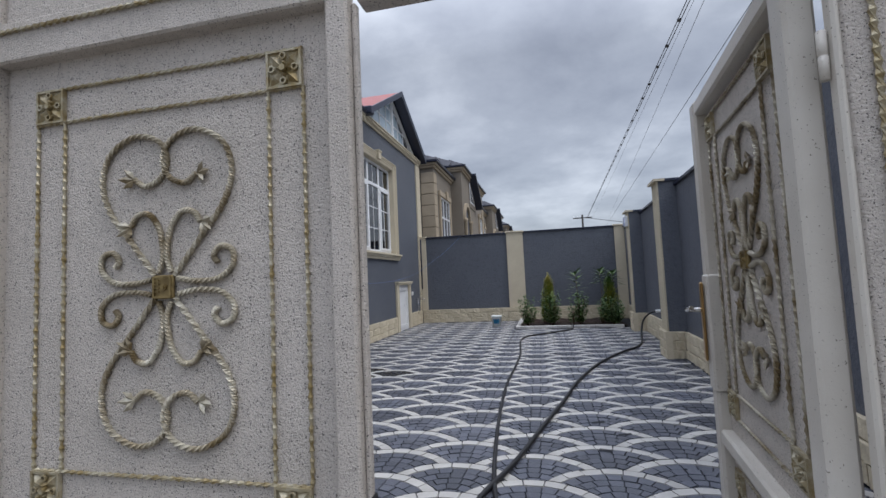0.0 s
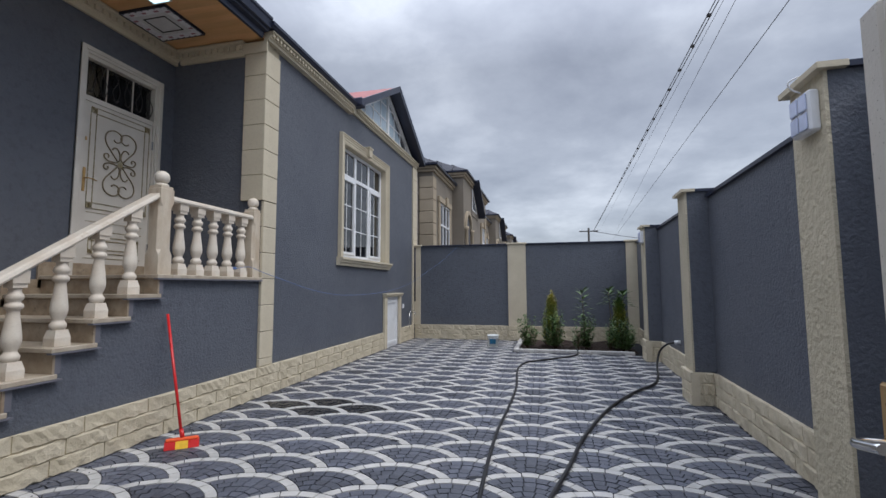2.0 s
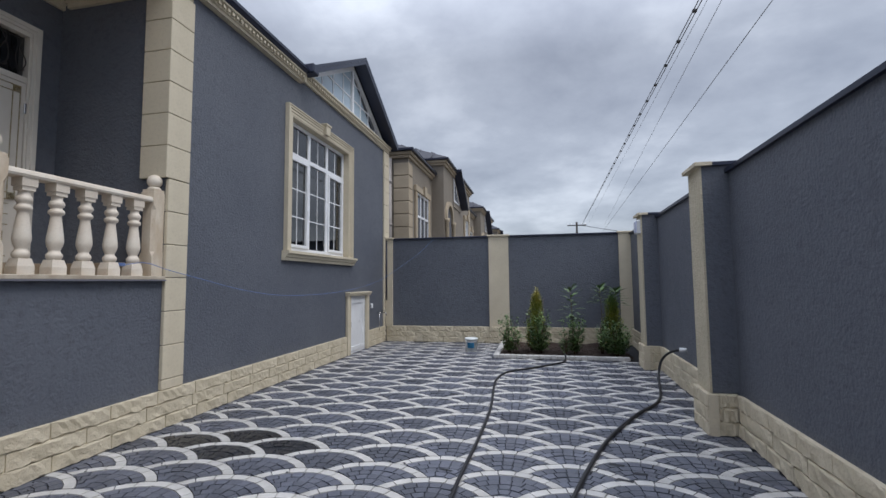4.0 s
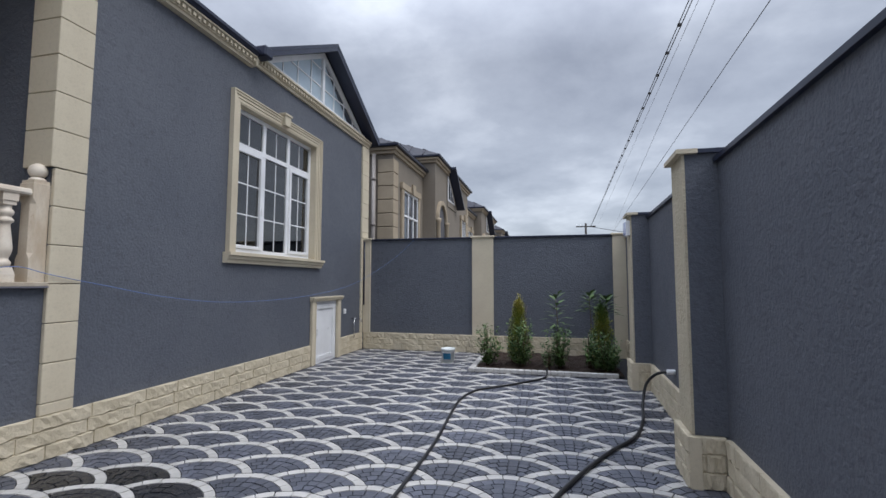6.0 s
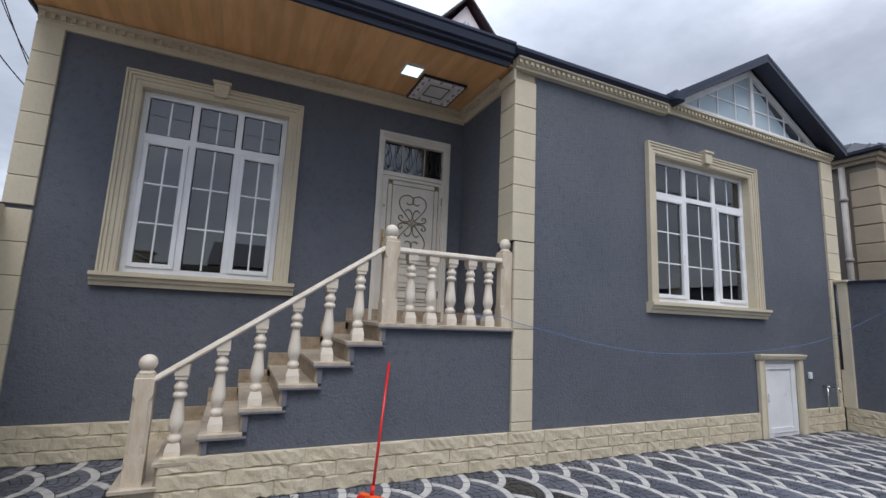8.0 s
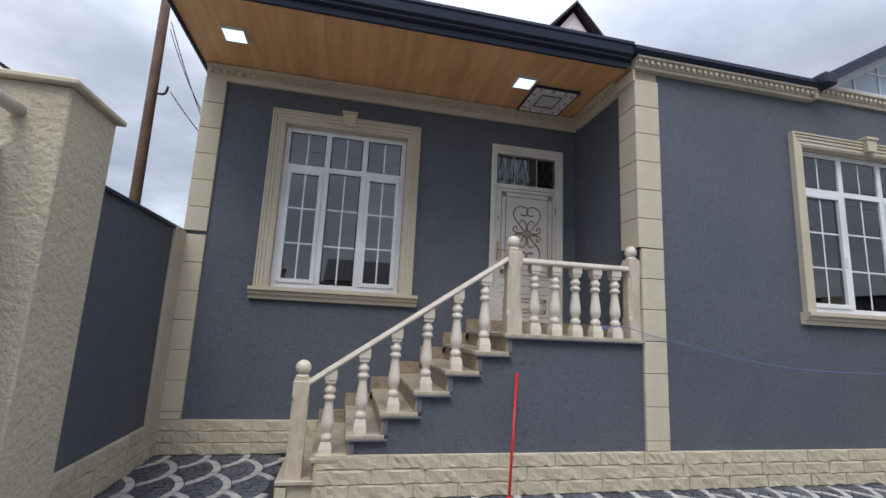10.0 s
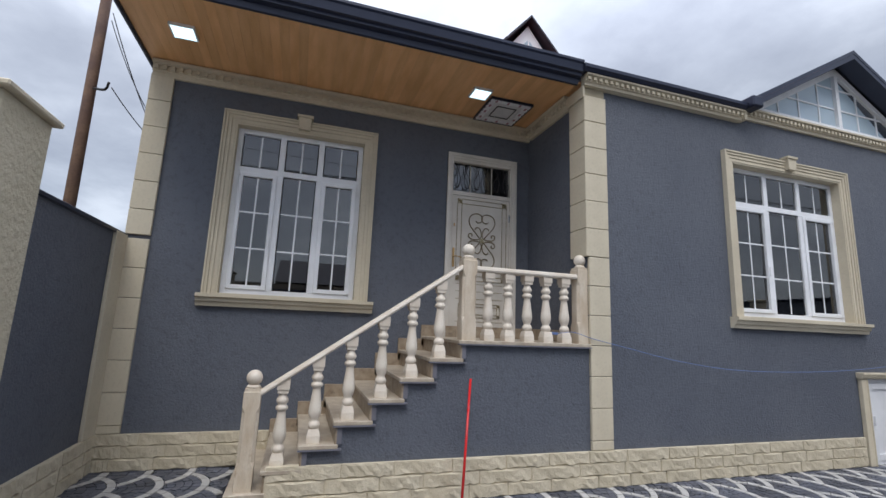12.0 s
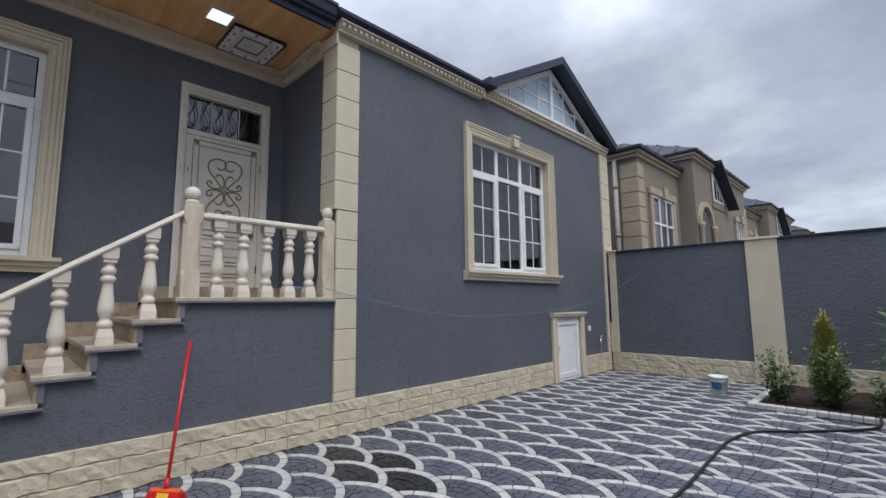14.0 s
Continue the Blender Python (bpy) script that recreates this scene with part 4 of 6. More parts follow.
for s, e in ((GL, 1), (GR, -1)):
    pts = [(s + e * 0.12, gz0 + 0.0), (s + e * 0.30, gz0 + 0.0), (AP, AZ - 0.19), (AP, AZ - 0.09)]
    part("window_frame", prism_bm(pts, "x", FX - 0.08, FX - 0.031), M_WHITE, gb)
for k in range(1, 8):
    yy = GL + 0.3 + (GR - GL - 0.5) * k / 8
    top = AZ - 0.2 - abs(yy - AP) * (AZ - 0.2 - gz0) / (AP - GL - 0.28)
    if abs(yy - AP) > 0.1 and top > gz0 + 0.15:
        part("glazing_bar", box_bm(FX - 0.08, FX - 0.065, yy - 0.011, yy + 0.011, gz0 + 0.05, top), M_WHITE, gb)
for zz_ in (gz0 + 0.36, gz0 + 0.70):
    hw = (AZ - 0.2 - zz_) / (AZ - 0.2 - gz0) * (AP - GL - 0.3)
    part("glazing_bar", box_bm(FX - 0.079, FX - 0.066, AP - hw, AP + hw, zz_ - 0.011, zz_ + 0.011), M_WHITE, gb)
# dormer on the roof behind the eaves
dm = thing("dormer", "small dark-roofed dormer with a triangular window", "dormer", kind="structure")
DC, DZ = 6.83, 6.37
part("gable", prism_bm([(DC - 0.62, 5.45), (DC + 0.62, 5.45), (DC, DZ - 0.12)], "x", -5.9, -5.42), M_WHITE, dm)
part("pane", prism_bm([(DC - 0.36, 5.58), (DC + 0.36, 5.58), (DC, DZ - 0.36)], "x", -5.418, -5.41), M_GABLEGLASS, dm)
part("bar", box_bm(-5.409, -5.40, DC - 0.012, DC + 0.012, 5.55, DZ - 0.36), M_WHITE, dm)
for s in (-1, 1):
    slab("roof_slope", [(-5.30, DC + s * 0.80, 5.42), (-5.30, DC, DZ - 0.04), (-7.2, DC, DZ - 0.04), (-7.2, DC + s * 0.80, 5.42)], 0.04, M_DARKROOF, dm)

# ---- stairs ----
TREADS = [(3.39, 0.165), (3.65, 0.335), (3.93, 0.52), (4.21, 0.71), (4.50, 0.895), (4.78, 1.08), (5.055, 1.265), (5.345, 1.44)]
stairs = tagged(new("stairs"), "stone-clad outdoor stairs with a grey rendered flank", kind="structure")
for i, (y, z) in enumerate(TREADS[1:], 1):
    y1 = TREADS[i + 1][0] if i < 7 else HY0 - 0.001
    part("flank", box_bm(RX + 0.001, FX - 0.001, y + 0.02, y1 + 0.02 if i < 7 else y1, 0, z - 0.035), M_GREY, stairs, "dark grey rendered flank")
part("base_block", box_bm(RX + 0.001, FX - 0.001, 3.42, 3.67, 0, 0.13), M_CREAM, stairs)
for i, (y, z) in enumerate(TREADS):
    y1 = TREADS[i + 1][0] + 0.03 if i < 7 else HY0 - 0.004
    side = FX + 0.045
    part("tread", box_bm(RX + 0.03, side, y - 0.02, y1, z - 0.034, z, 0.004), M_TREAD, stairs)
    if i:
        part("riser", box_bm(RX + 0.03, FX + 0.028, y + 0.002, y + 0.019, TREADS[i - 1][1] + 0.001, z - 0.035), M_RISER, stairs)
        part("edge_strip", box_bm(FX - 0.0005, FX + 0.026, y + 0.0195, y + 0.060, TREADS[i - 1][1] + 0.0005, z - 0.047), M_EDGE, stairs)
        if i > 1:
            part("edge_strip", box_bm(FX + 0.002, FX + 0.052, y - 0.022, y1 + (0.03 if i < 7 else 0), z - 0.046, z - 0.0345), M_EDGE, stairs)
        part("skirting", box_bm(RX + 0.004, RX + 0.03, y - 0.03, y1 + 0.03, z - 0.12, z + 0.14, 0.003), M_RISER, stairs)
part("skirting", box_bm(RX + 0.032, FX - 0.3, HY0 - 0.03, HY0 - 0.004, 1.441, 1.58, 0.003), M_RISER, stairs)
plinth("plinth_step", (RX + 0.06, 3.415), (FX + 0.04, 3.415), (0, -1), z_base=0.0, courses=1)

# ---- balustrade ----
BX = FX - 0.08


def baluster_bm(h):
    """Turned baluster: square foot and cap, two rings at each end, a body widest below its middle."""
    bm = bmesh.new()
    prof = [(0.040, 0.165), (0.047, 0.18), (0.052, 0.20), (0.052, 0.225), (0.043, 0.245), (0.036, 0.262), (0.036, 0.275), (0.046, 0.31), (0.054, 0.355), (0.055, 0.39), (0.051, 0.45), (0.044, 0.53), (0.037, 0.61), (0.034, 0.655), (0.036, 0.67), (0.050, 0.685), (0.053, 0.705), (0.048, 0.725), (0.037, 0.74), (0.036, 0.752), (0.047, 0.77), (0.052, 0.795), (0.047, 0.82), (0.036, 0.84), (0.035, 0.87), (0.042, 0.90)]
    add_lathe(bm, [(r, z * h) for r, z in prof], 0, 0, 20)
    add_box(bm, -0.056, 0.056, -0.056, 0.056, 0, 0.085 * h)
    low = [bm.verts.new((a * 0.056, b * 0.056, 0.0851 * h)) for a, b in ((-1, -1), (1, -1), (1, 1), (-1, 1))]
    top = [bm.verts.new((a * 0.043, b * 0.043, 0.168 * h)) for a, b in ((-1, -1), (1, -1), (1, 1), (-1, 1))]
    for k in range(4):
        bm.faces.new((low[k], low[(k + 1) % 4], top[(k + 1) % 4], top[k]))
    bm.faces.new(top)
    add_box(bm, -0.044, 0.044, -0.044, 0.044, 0.885 * h, 0.93 * h)
    add_box(bm, -0.052, 0.052, -0.052, 0.052, 0.9301 * h, h + 0.04)
    return bm


RAIL0, RAIL1 = (3.565, 0.935), (5.37, 2.165)
slope = (RAIL1[1] - RAIL0[1]) / (RAIL1[0] - RAIL0[0])


def rail_z(y):
    return RAIL0[1] + slope * (y - RAIL0[0])


rail = thing("balustrade", "cream carved-stone balustrade of the entrance stairs", "balustrade", (0, 0, 0))
for (ya, za, yb, zb) in ((RAIL0[0], RAIL0[1], RAIL1[0], RAIL1[1]), (5.50, 2.16, 6.71, 2.16)):
    bm = bmesh.new()
    w = 0.06
    c = []
    for yy, z in ((ya, za), (yb, zb)):
        c.append([bm.verts.new((BX + dx, yy, z + dz)) for dx, dz in ((-w, -0.022), (w, -0.022), (w + 0.008, -0.005), (w, 0.022), (w - 0.012, 0.032), (-w + 0.012, 0.032), (-w, 0.022), (-w - 0.008, -0.005))])
    for i in range(8):
        bm.faces.new((c[0][i], c[0][(i + 1) % 8], c[1][(i + 1) % 8], c[1][i]))
    bm.faces.new(c[0][::-1])
    bm.faces.new(c[1])
    bmesh.ops.recalc_face_normals(bm, faces=bm.faces[:])
    part("handrail", bm, M_MARBLE, rail)
bal_at = [(y + 0.10, z) for y, z in TREADS[1:7]]
flat_at = [(5.67 + 0.226 * k, 1.44) for k in range(5)]
bms = {}
for i, (y, z) in enumerate(bal_at + flat_at):
    top = rail_z(y) if i < 6 else 2.16
    h = top - z - 0.045
    key = round(h, 2)
    if key not in bms:
        bm = baluster_bm(key)
        me = bpy.data.meshes.new("baluster")
        bm.to_mesh(me)
        bm.free()
        me.materials.append(M_MARBLE)
        bms[key] = me
    share("baluster", bms[key], rail, pose(BX, y, z + 0.001, 0, 0, (i * 37) % 5 - 2))


def newel(y, z0, ztop, x=BX, r=0.075):
    """Square post with cut corners, a neck and a ball."""
    h = ztop - z0 - 0.15
    bm = bmesh.new()
    k = r * 0.72

    def ring(s, c, z):
        return [bm.verts.new((x + a * s, y + b * s, z)) for a, b in ((1, c), (c, 1), (-c, 1), (-1, c), (-1, -c), (-c, -1), (c, -1), (1, -c))]
    rs = [ring(r, 0.97, z0), ring(r, 0.97, z0 + h * 0.22), ring(r, 0.62, z0 + h * 0.28), ring(r, 0.62, z0 + h * 0.76), ring(r, 0.97, z0 + h * 0.82), ring(r, 0.97, z0 + h * 0.965), ring(r * 0.9, 0.97, z0 + h * 0.97), ring(r * 0.9, 0.97, z0 + h)]
    for a, b in zip(rs, rs[1:]):
        for i in range(8):
            bm.faces.new((a[i], a[(i + 1) % 8], b[(i + 1) % 8], b[i]))
    bm.faces.new(rs[0][::-1])
    bm.faces.new(rs[-1])
    p = part("newel", bm, M_NEWEL, rail, "veined brown-cream stone newel post")
    bm = bmesh.new()
    zc = ztop - 0.065
    prof = [(0.06, z0 + h), (0.055, z0 + h + 0.02), (0.034, z0 + h + 0.035)]
    prof += [(0.066 * math.cos(a), zc + 0.066 * math.sin(a)) for a in [radians(-58 + 12.3 * i) for i in range(13)]]
    add_lathe(bm, prof, x, y, 24)
    part("ball", bm, M_MARBLE, p, "pale stone ball finial")


newel(3.505, 0.165, 1.13, r=0.068)
newel(5.44, 1.44, 2.42)
newel(6.78, 1.44, 2.42)

# ---- house door ----
hd = tagged(new("door_1"), "closed cream steel house door with gilded scroll-work and a barred light above", kind="structure")
HDM = Matrix.Translation((RX, DR[0], 0)) @ Matrix.Rotation(radians(-90), 4, "Z") @ Matrix.Diagonal((-1, 1, 1, 1))
# frame coordinates: x along +y of the plan, depth towards +x of the plan
HDM = Matrix(((0, 1, 0, RX), (1, 0, 0, DR[0]), (0, 0, 1, 0), (0, 0, 0, 1)))
W_ = DR[1] - DR[0]


def dbox(name, material, x0, x1, y0, y1, z0, z1, bevel=0.003, label="", parent=None):
    bm = box_bm(x0, x1, y0, y1, z0, z1, bevel)
    bm.transform(HDM)
    bmesh.ops.recalc_face_normals(bm, faces=bm.faces[:])
    return part(name, bm, material, parent or hd, label)


for (w, d) in ((0.075, 0.02), (0.045, 0.032)):
    dbox("door_frame", M_HOUSEDOOR, -0.03, w - 0.03, 0.001, d, 1.44, 3.955 - 0.0)
    dbox("door_frame", M_HOUSEDOOR, W_ + 0.03 - w, W_ + 0.03, 0.001, d, 1.44, 3.955)
    dbox("door_frame", M_HOUSEDOOR, -0.03 + w, W_ + 0.03 - w, 0.001, d, 3.955 - w, 3.955)
dbox("jamb", M_HOUSEDOOR, 0.0, 0.06, -0.12, 0.0, 1.44, 3.90)
dbox("jamb", M_HOUSEDOOR, W_ - 0.06, W_, -0.12, 0.0, 1.44, 3.90)
dbox("jamb", M_HOUSEDOOR, 0.06, W_ - 0.06, -0.12, 0.0, 3.84, 3.90)
leaf = dbox("door_leaf", M_HOUSEDOOR, 0.062, W_ - 0.062, -0.07, -0.02, 1.45, 3.36)
dbox("transom_rail", M_HOUSEDOOR, 0.06, W_ - 0.06, -0.09, -0.01, 3.362, 3.42)
dbox("pane", M_GLASS, 0.06, W_ - 0.06, -0.078, -0.072, 3.42, 3.84)
for k in range(1, 3):
    dbox("transom_bar", M_HOUSEDOOR, W_ * k / 3 - 0.006, W_ * k / 3 + 0.006, -0.066, -0.05, 3.42, 3.84)
for k in range(6):
    x = 0.12 + (W_ - 0.24) * k / 5
    s = -1 if k % 2 else 1
    for q in (1, -1):
        pts = smooth_pts([(x - 0.03 * s * q, -0.04, 3.83), (x + 0.02 * s, -0.025, 3.72), (x + 0.045 * s * q, -0.02, 3.58), (x, -0.02, 3.47), (x - 0.04 * s * q, -0.03, 3.50)], 4)
        bm = bmesh.new()
        add_tube(bm, pts, 0.005, 5)
        bm.transform(HDM)
        part("grille_bar", bm, M_BLACK, hd, "black curled iron bar")
rope_frame(leaf, HDM, 0.17, W_ - 0.14, 2.22, 3.28, -0.019, 0.032)
ornament(leaf, HDM, W_ / 2 + 0.015, 2.75, 0.42, 0.83, 0.0075, -0.019, leaves=False, iron=M_BRONZE)
rope_frame(leaf, HDM, 0.21, W_ - 0.21, 1.72, 1.86, -0.019, 0.02)
for z in (1.56, 1.64, 1.94, 2.04, 2.14):
    dbox("groove", M_GOLD, 0.15, W_ - 0.15, -0.0195, -0.016, z, z + 0.008, 0, parent=leaf)
dbox("handle_plate", M_BRASS, 0.085, 0.115, -0.019, -0.008, 2.36, 2.62, 0.004, "brass handle plate", leaf)
bm = bmesh.new()
add_tube(bm, smooth_pts([(0.10, -0.01, 2.50), (0.10, 0.035, 2.50), (0.13, 0.045, 2.50), (0.20, 0.04, 2.49)], 4), 0.007, 8)
bm.transform(HDM)
part("handle", bm, M_BRASS, leaf, "brass lever handle")
for z in (1.75, 3.05):
    dbox("hinge", M_CHROME, W_ - 0.075, W_ - 0.055, -0.019, 0.0, z, z + 0.11, 0.003, parent=leaf)
dbox("keyhole", M_BRASS, 0.09, 0.11, -0.019, -0.012, 2.92, 2.96, 0.003, "brass keyhole plate", leaf)

# ---- basement hatch ----
ht = tagged(new("door_2"), "low white plastic hatch door with a panelled leaf", kind="structure")
part("surround", boxes_bm([(FX + 0.001, FX + 0.055, 11.04, 11.16, 0, 1.10), (FX + 0.001, FX + 0.055, 12.0, 12.12, 0, 1.10), (FX + 0.001, FX + 0.07, 11.02, 12.14, 1.10, 1.18)], 0.006), M_CREAM, ht, "cream stone surround")
part("crown", prism_bm([(FX + 0.0705, 1.115), (FX + 0.085, 1.125), (FX + 0.085, 1.14), (FX + 0.10, 1.155), (FX + 0.10, 1.178), (FX + 0.0705, 1.178)], "y", 11.01, 12.15), M_CREAM, ht)
part("inner_bead", boxes_bm([(FX + 0.0555, FX + 0.064, 11.135, 11.15, 0.0, 1.085), (FX + 0.0555, FX + 0.064, 12.01, 12.025, 0.0, 1.085), (FX + 0.0555, FX + 0.064, 11.15, 12.01, 1.105, 1.12)]), M_CREAM, ht)
part("door_frame", boxes_bm([(FX - 0.05, FX + 0.0, 11.162, 11.22, 0.0, 1.098), (FX - 0.05, FX + 0.0, 11.94, 11.998, 0, 1.098), (FX - 0.05, FX + 0.0, 11.22, 11.94, 1.04, 1.098), (FX - 0.05, FX + 0.0, 11.22, 11.94, 0.0, 0.05)], 0.003), M_WHITE, ht)
part("door_leaf", boxes_bm([(FX - 0.04, FX + 0.012, 11.222, 11.30, 0.052, 1.038), (FX - 0.04, FX + 0.012, 11.86, 11.938, 0.052, 1.038), (FX - 0.04, FX + 0.012, 11.30, 11.86, 0.96, 1.038), (FX - 0.04, FX + 0.012, 11.30, 11.86, 0.052, 0.13), (FX - 0.03, FX - 0.008, 11.30, 11.86, 0.13, 0.96)], 0.003), M_WHITE, ht)
part("door_handle", box_bm(FX + 0.013, FX + 0.04, 11.25, 11.27, 0.50, 0.62, 0.006), M_WHITE, ht)


# ---- ceiling things ----
def led(y, x=-4.62):
    t = thing("ceiling_light", "square white LED panel light, lit, in the wooden porch ceiling", "ceiling light", (x, y, EAVE), group="porch ceiling lights")
    part("frame", boxes_bm([(-0.12, 0.12, -0.12, -0.105, -0.03, 0.0), (-0.12, 0.12, 0.105, 0.12, -0.03, 0.0), (-0.12, -0.105, -0.105, 0.105, -0.03, 0.0), (0.105, 0.12, -0.105, 0.105, -0.03, 0.0)]), M_WHITE, t)
    part("diffuser", box_bm(-0.104, 0.104, -0.104, 0.104, -0.028, -0.004), M_LED, t)


led(2.42)
led(5.74)
vent = thing("ceiling_hatch", "square ceiling hatch still in its printed protective film", "ceiling hatch", (-4.955, 6.20, EAVE))
part("frame", boxes_bm([(-0.31, 0.31, -0.29, -0.20, -0.03, -0.0), (-0.31, 0.31, 0.20, 0.29, -0.03, -0.0), (-0.31, -0.22, -0.20, 0.20, -0.03, -0.0), (0.22, 0.31, -0.20, 0.20, -0.03, -0.0)], 0.003), M_FILM, vent, "frame in printed film")
part("panel", box_bm(-0.219, 0.219, -0.199, 0.199, -0.024, -0.001, 0.003), M_GREY_PLASTIC, vent, "pale grey panel")
part("panel_rim", boxes_bm([(-0.15, 0.15, -0.14, -0.13, -0.032, -0.0245), (-0.15, 0.15, 0.13, 0.14, -0.032, -0.0245), (-0.15, -0.14, -0.13, 0.13, -0.032, -0.0245), (0.14, 0.15, -0.13, 0.13, -0.032, -0.0245)]), M_BLACK, vent)
part("film_edge", boxes_bm([(-0.318, 0.318, -0.30, -0.288, -0.034, -0.001), (-0.318, 0.318, 0.288, 0.30, -0.034, -0.001), (-0.318, -0.303, -0.288, 0.288, -0.034, -0.001), (0.303, 0.318, -0.288, 0.288, -0.034, -0.001)]), M_GUTTER, vent, "dark film edge")
bm = bmesh.new()
for k in range(12):
    a = k / 12 * 4
    s, u = int(a), (a % 1) * 0.50 - 0.20
    c = ((u, -0.238), (0.258, u), (-u, 0.238), (-0.258, -u))[s]
    add_box(bm, c[0] - 0.028, c[0] + 0.028, c[1] - 0.014, c[1] + 0.014, -0.0318, -0.0304)
part("print", bm, M_REDPRINT, vent)["kind"] = "stuff"
bm = bmesh.new()
for k in range(26):
    a = k / 26 * 4
    s, u = int(a), (a % 1) * 0.56 - 0.28
    c = ((u, -0.28), (0.30, u), (-u, 0.28), (-0.30, -u))[s]
    add_box(bm, c[0] - 0.012, c[0] + 0.012, c[1] - 0.006, c[1] + 0.006, -0.0315, -0.0302)
part("print", bm, M_GUTTER, vent)["kind"] = "stuff"

# lamp on the pillar
lamp = thing("wall_lamp", "white square outdoor lamp with four frosted panes", "lamp", (fence_x(4.9) - 0.0, 4.82, 2.26))
part("housing", box_bm(-0.06, -0.001, -0.095, 0.095, -0.115, 0.115, 0.012), M_WHITE, lamp, "white plastic housing")
for a, b, c, d in ((-0.082, -0.006, -0.10, -0.006), (0.006, 0.082, -0.10, -0.006), (-0.082, -0.006, 0.006, 0.10), (0.006, 0.082, 0.006, 0.10)):
    part("lens", box_bm(-0.070, -0.061, a, b, c, d, 0.005), M_LAMPLENS, lamp, "frosted bluish lens")
bm = bmesh.new()
add_tube(bm, smooth_pts([(-0.03, 0.03, 0.14), (-0.07, 0.04, 0.17), (-0.085, 0.04, 0.21), (-0.03, 0.02, 0.235), (0.05, 0.0, 0.235)], 4), 0.005, 6)
part("cable", bm, M_GREY_PLASTIC, lamp)
lamp2 = thing("wall_lamp", "small white outdoor lamp high on the far pillar", "lamp", (fence_x(10.8) - 0.0, 10.72, 2.20))
part("housing", box_bm(-0.06, -0.001, -0.10, 0.10, -0.11, 0.11, 0.012), M_WHITE, lamp2)
part("lens", box_bm(-0.072, -0.061, -0.08, 0.08, -0.09, 0.09, 0.004), M_LAMPLENS, lamp2)

# ---- flower bed ----
bed = thing("flower_bed", "planting bed of dark soil with a pale block edging", "flower bed", (0, 0, 0))
bm = bmesh.new()
nx, ny = 30, 22
x0, x1, y0, y1 = BED[0] + 0.10, BED[1], BED[2] + 0.10, 13.19
g = [[bm.verts.new((x0 + (x1 - x0) * i / nx, y0 + (y1 - y0) * j / ny, 0.03 + 0.035 * noise.noise(Vector((i * 0.35, j * 0.35, 0))) + 0.02 * noise.noise(Vector((i * 1.1, j * 1.1, 3))))) for j in range(ny + 1)] for i in range(nx + 1)]
for i in range(nx):
    for j in range(ny):
        bm.faces.new((g[i][j], g[i + 1][j], g[i + 1][j + 1], g[i][j + 1]))
part("soil", bm, M_SOIL, bed)
me = bpy.data.meshes.new("edging_block")
bm = box_bm(0.0, 0.096, 0.0, 0.095, 0.0, 0.065, 0.008)
bm.to_mesh(me)
bm.free()
me.materials.append(M_PAVERW)
n = int((BED[1] - BED[0]) / 0.10)
for i in range(n):
    PIECES.append(("edging_block", me, bed, pose(BED[0] + i * 0.10, BED[2], 0.0)))
for j in range(1, int((13.2 - BED[2]) / 0.10)):
    PIECES.append(("edging_block", me, bed, pose(BED[0], BED[2] + j * 0.10, 0.0)))


def add_leaf(bm, p, d, up, ln, w, fold=0.2):
    """A leaf of two halves folded along its rib."""
    d = d.normalized()
    s = d.cross(up)
    if s.length < 0.01:
        s = d.cross(Vector((1, 0, 0)))
    s.normalize()
    u = s.cross(d).normalized()
    a = bm.verts.new(p)
    t = bm.verts.new(p + d * ln - u * ln * 0.12)
    m1 = bm.verts.new(p + d * ln * 0.5 + s * w + u * fold * w)
    m2 = bm.verts.new(p + d * ln * 0.5 - s * w + u * fold * w)
    c = bm.verts.new(p + d * ln * 0.5)
    for f in ((a, m1, c), (c, m1, t), (a, c, m2), (c, t, m2)):
        bm.faces.new(f)


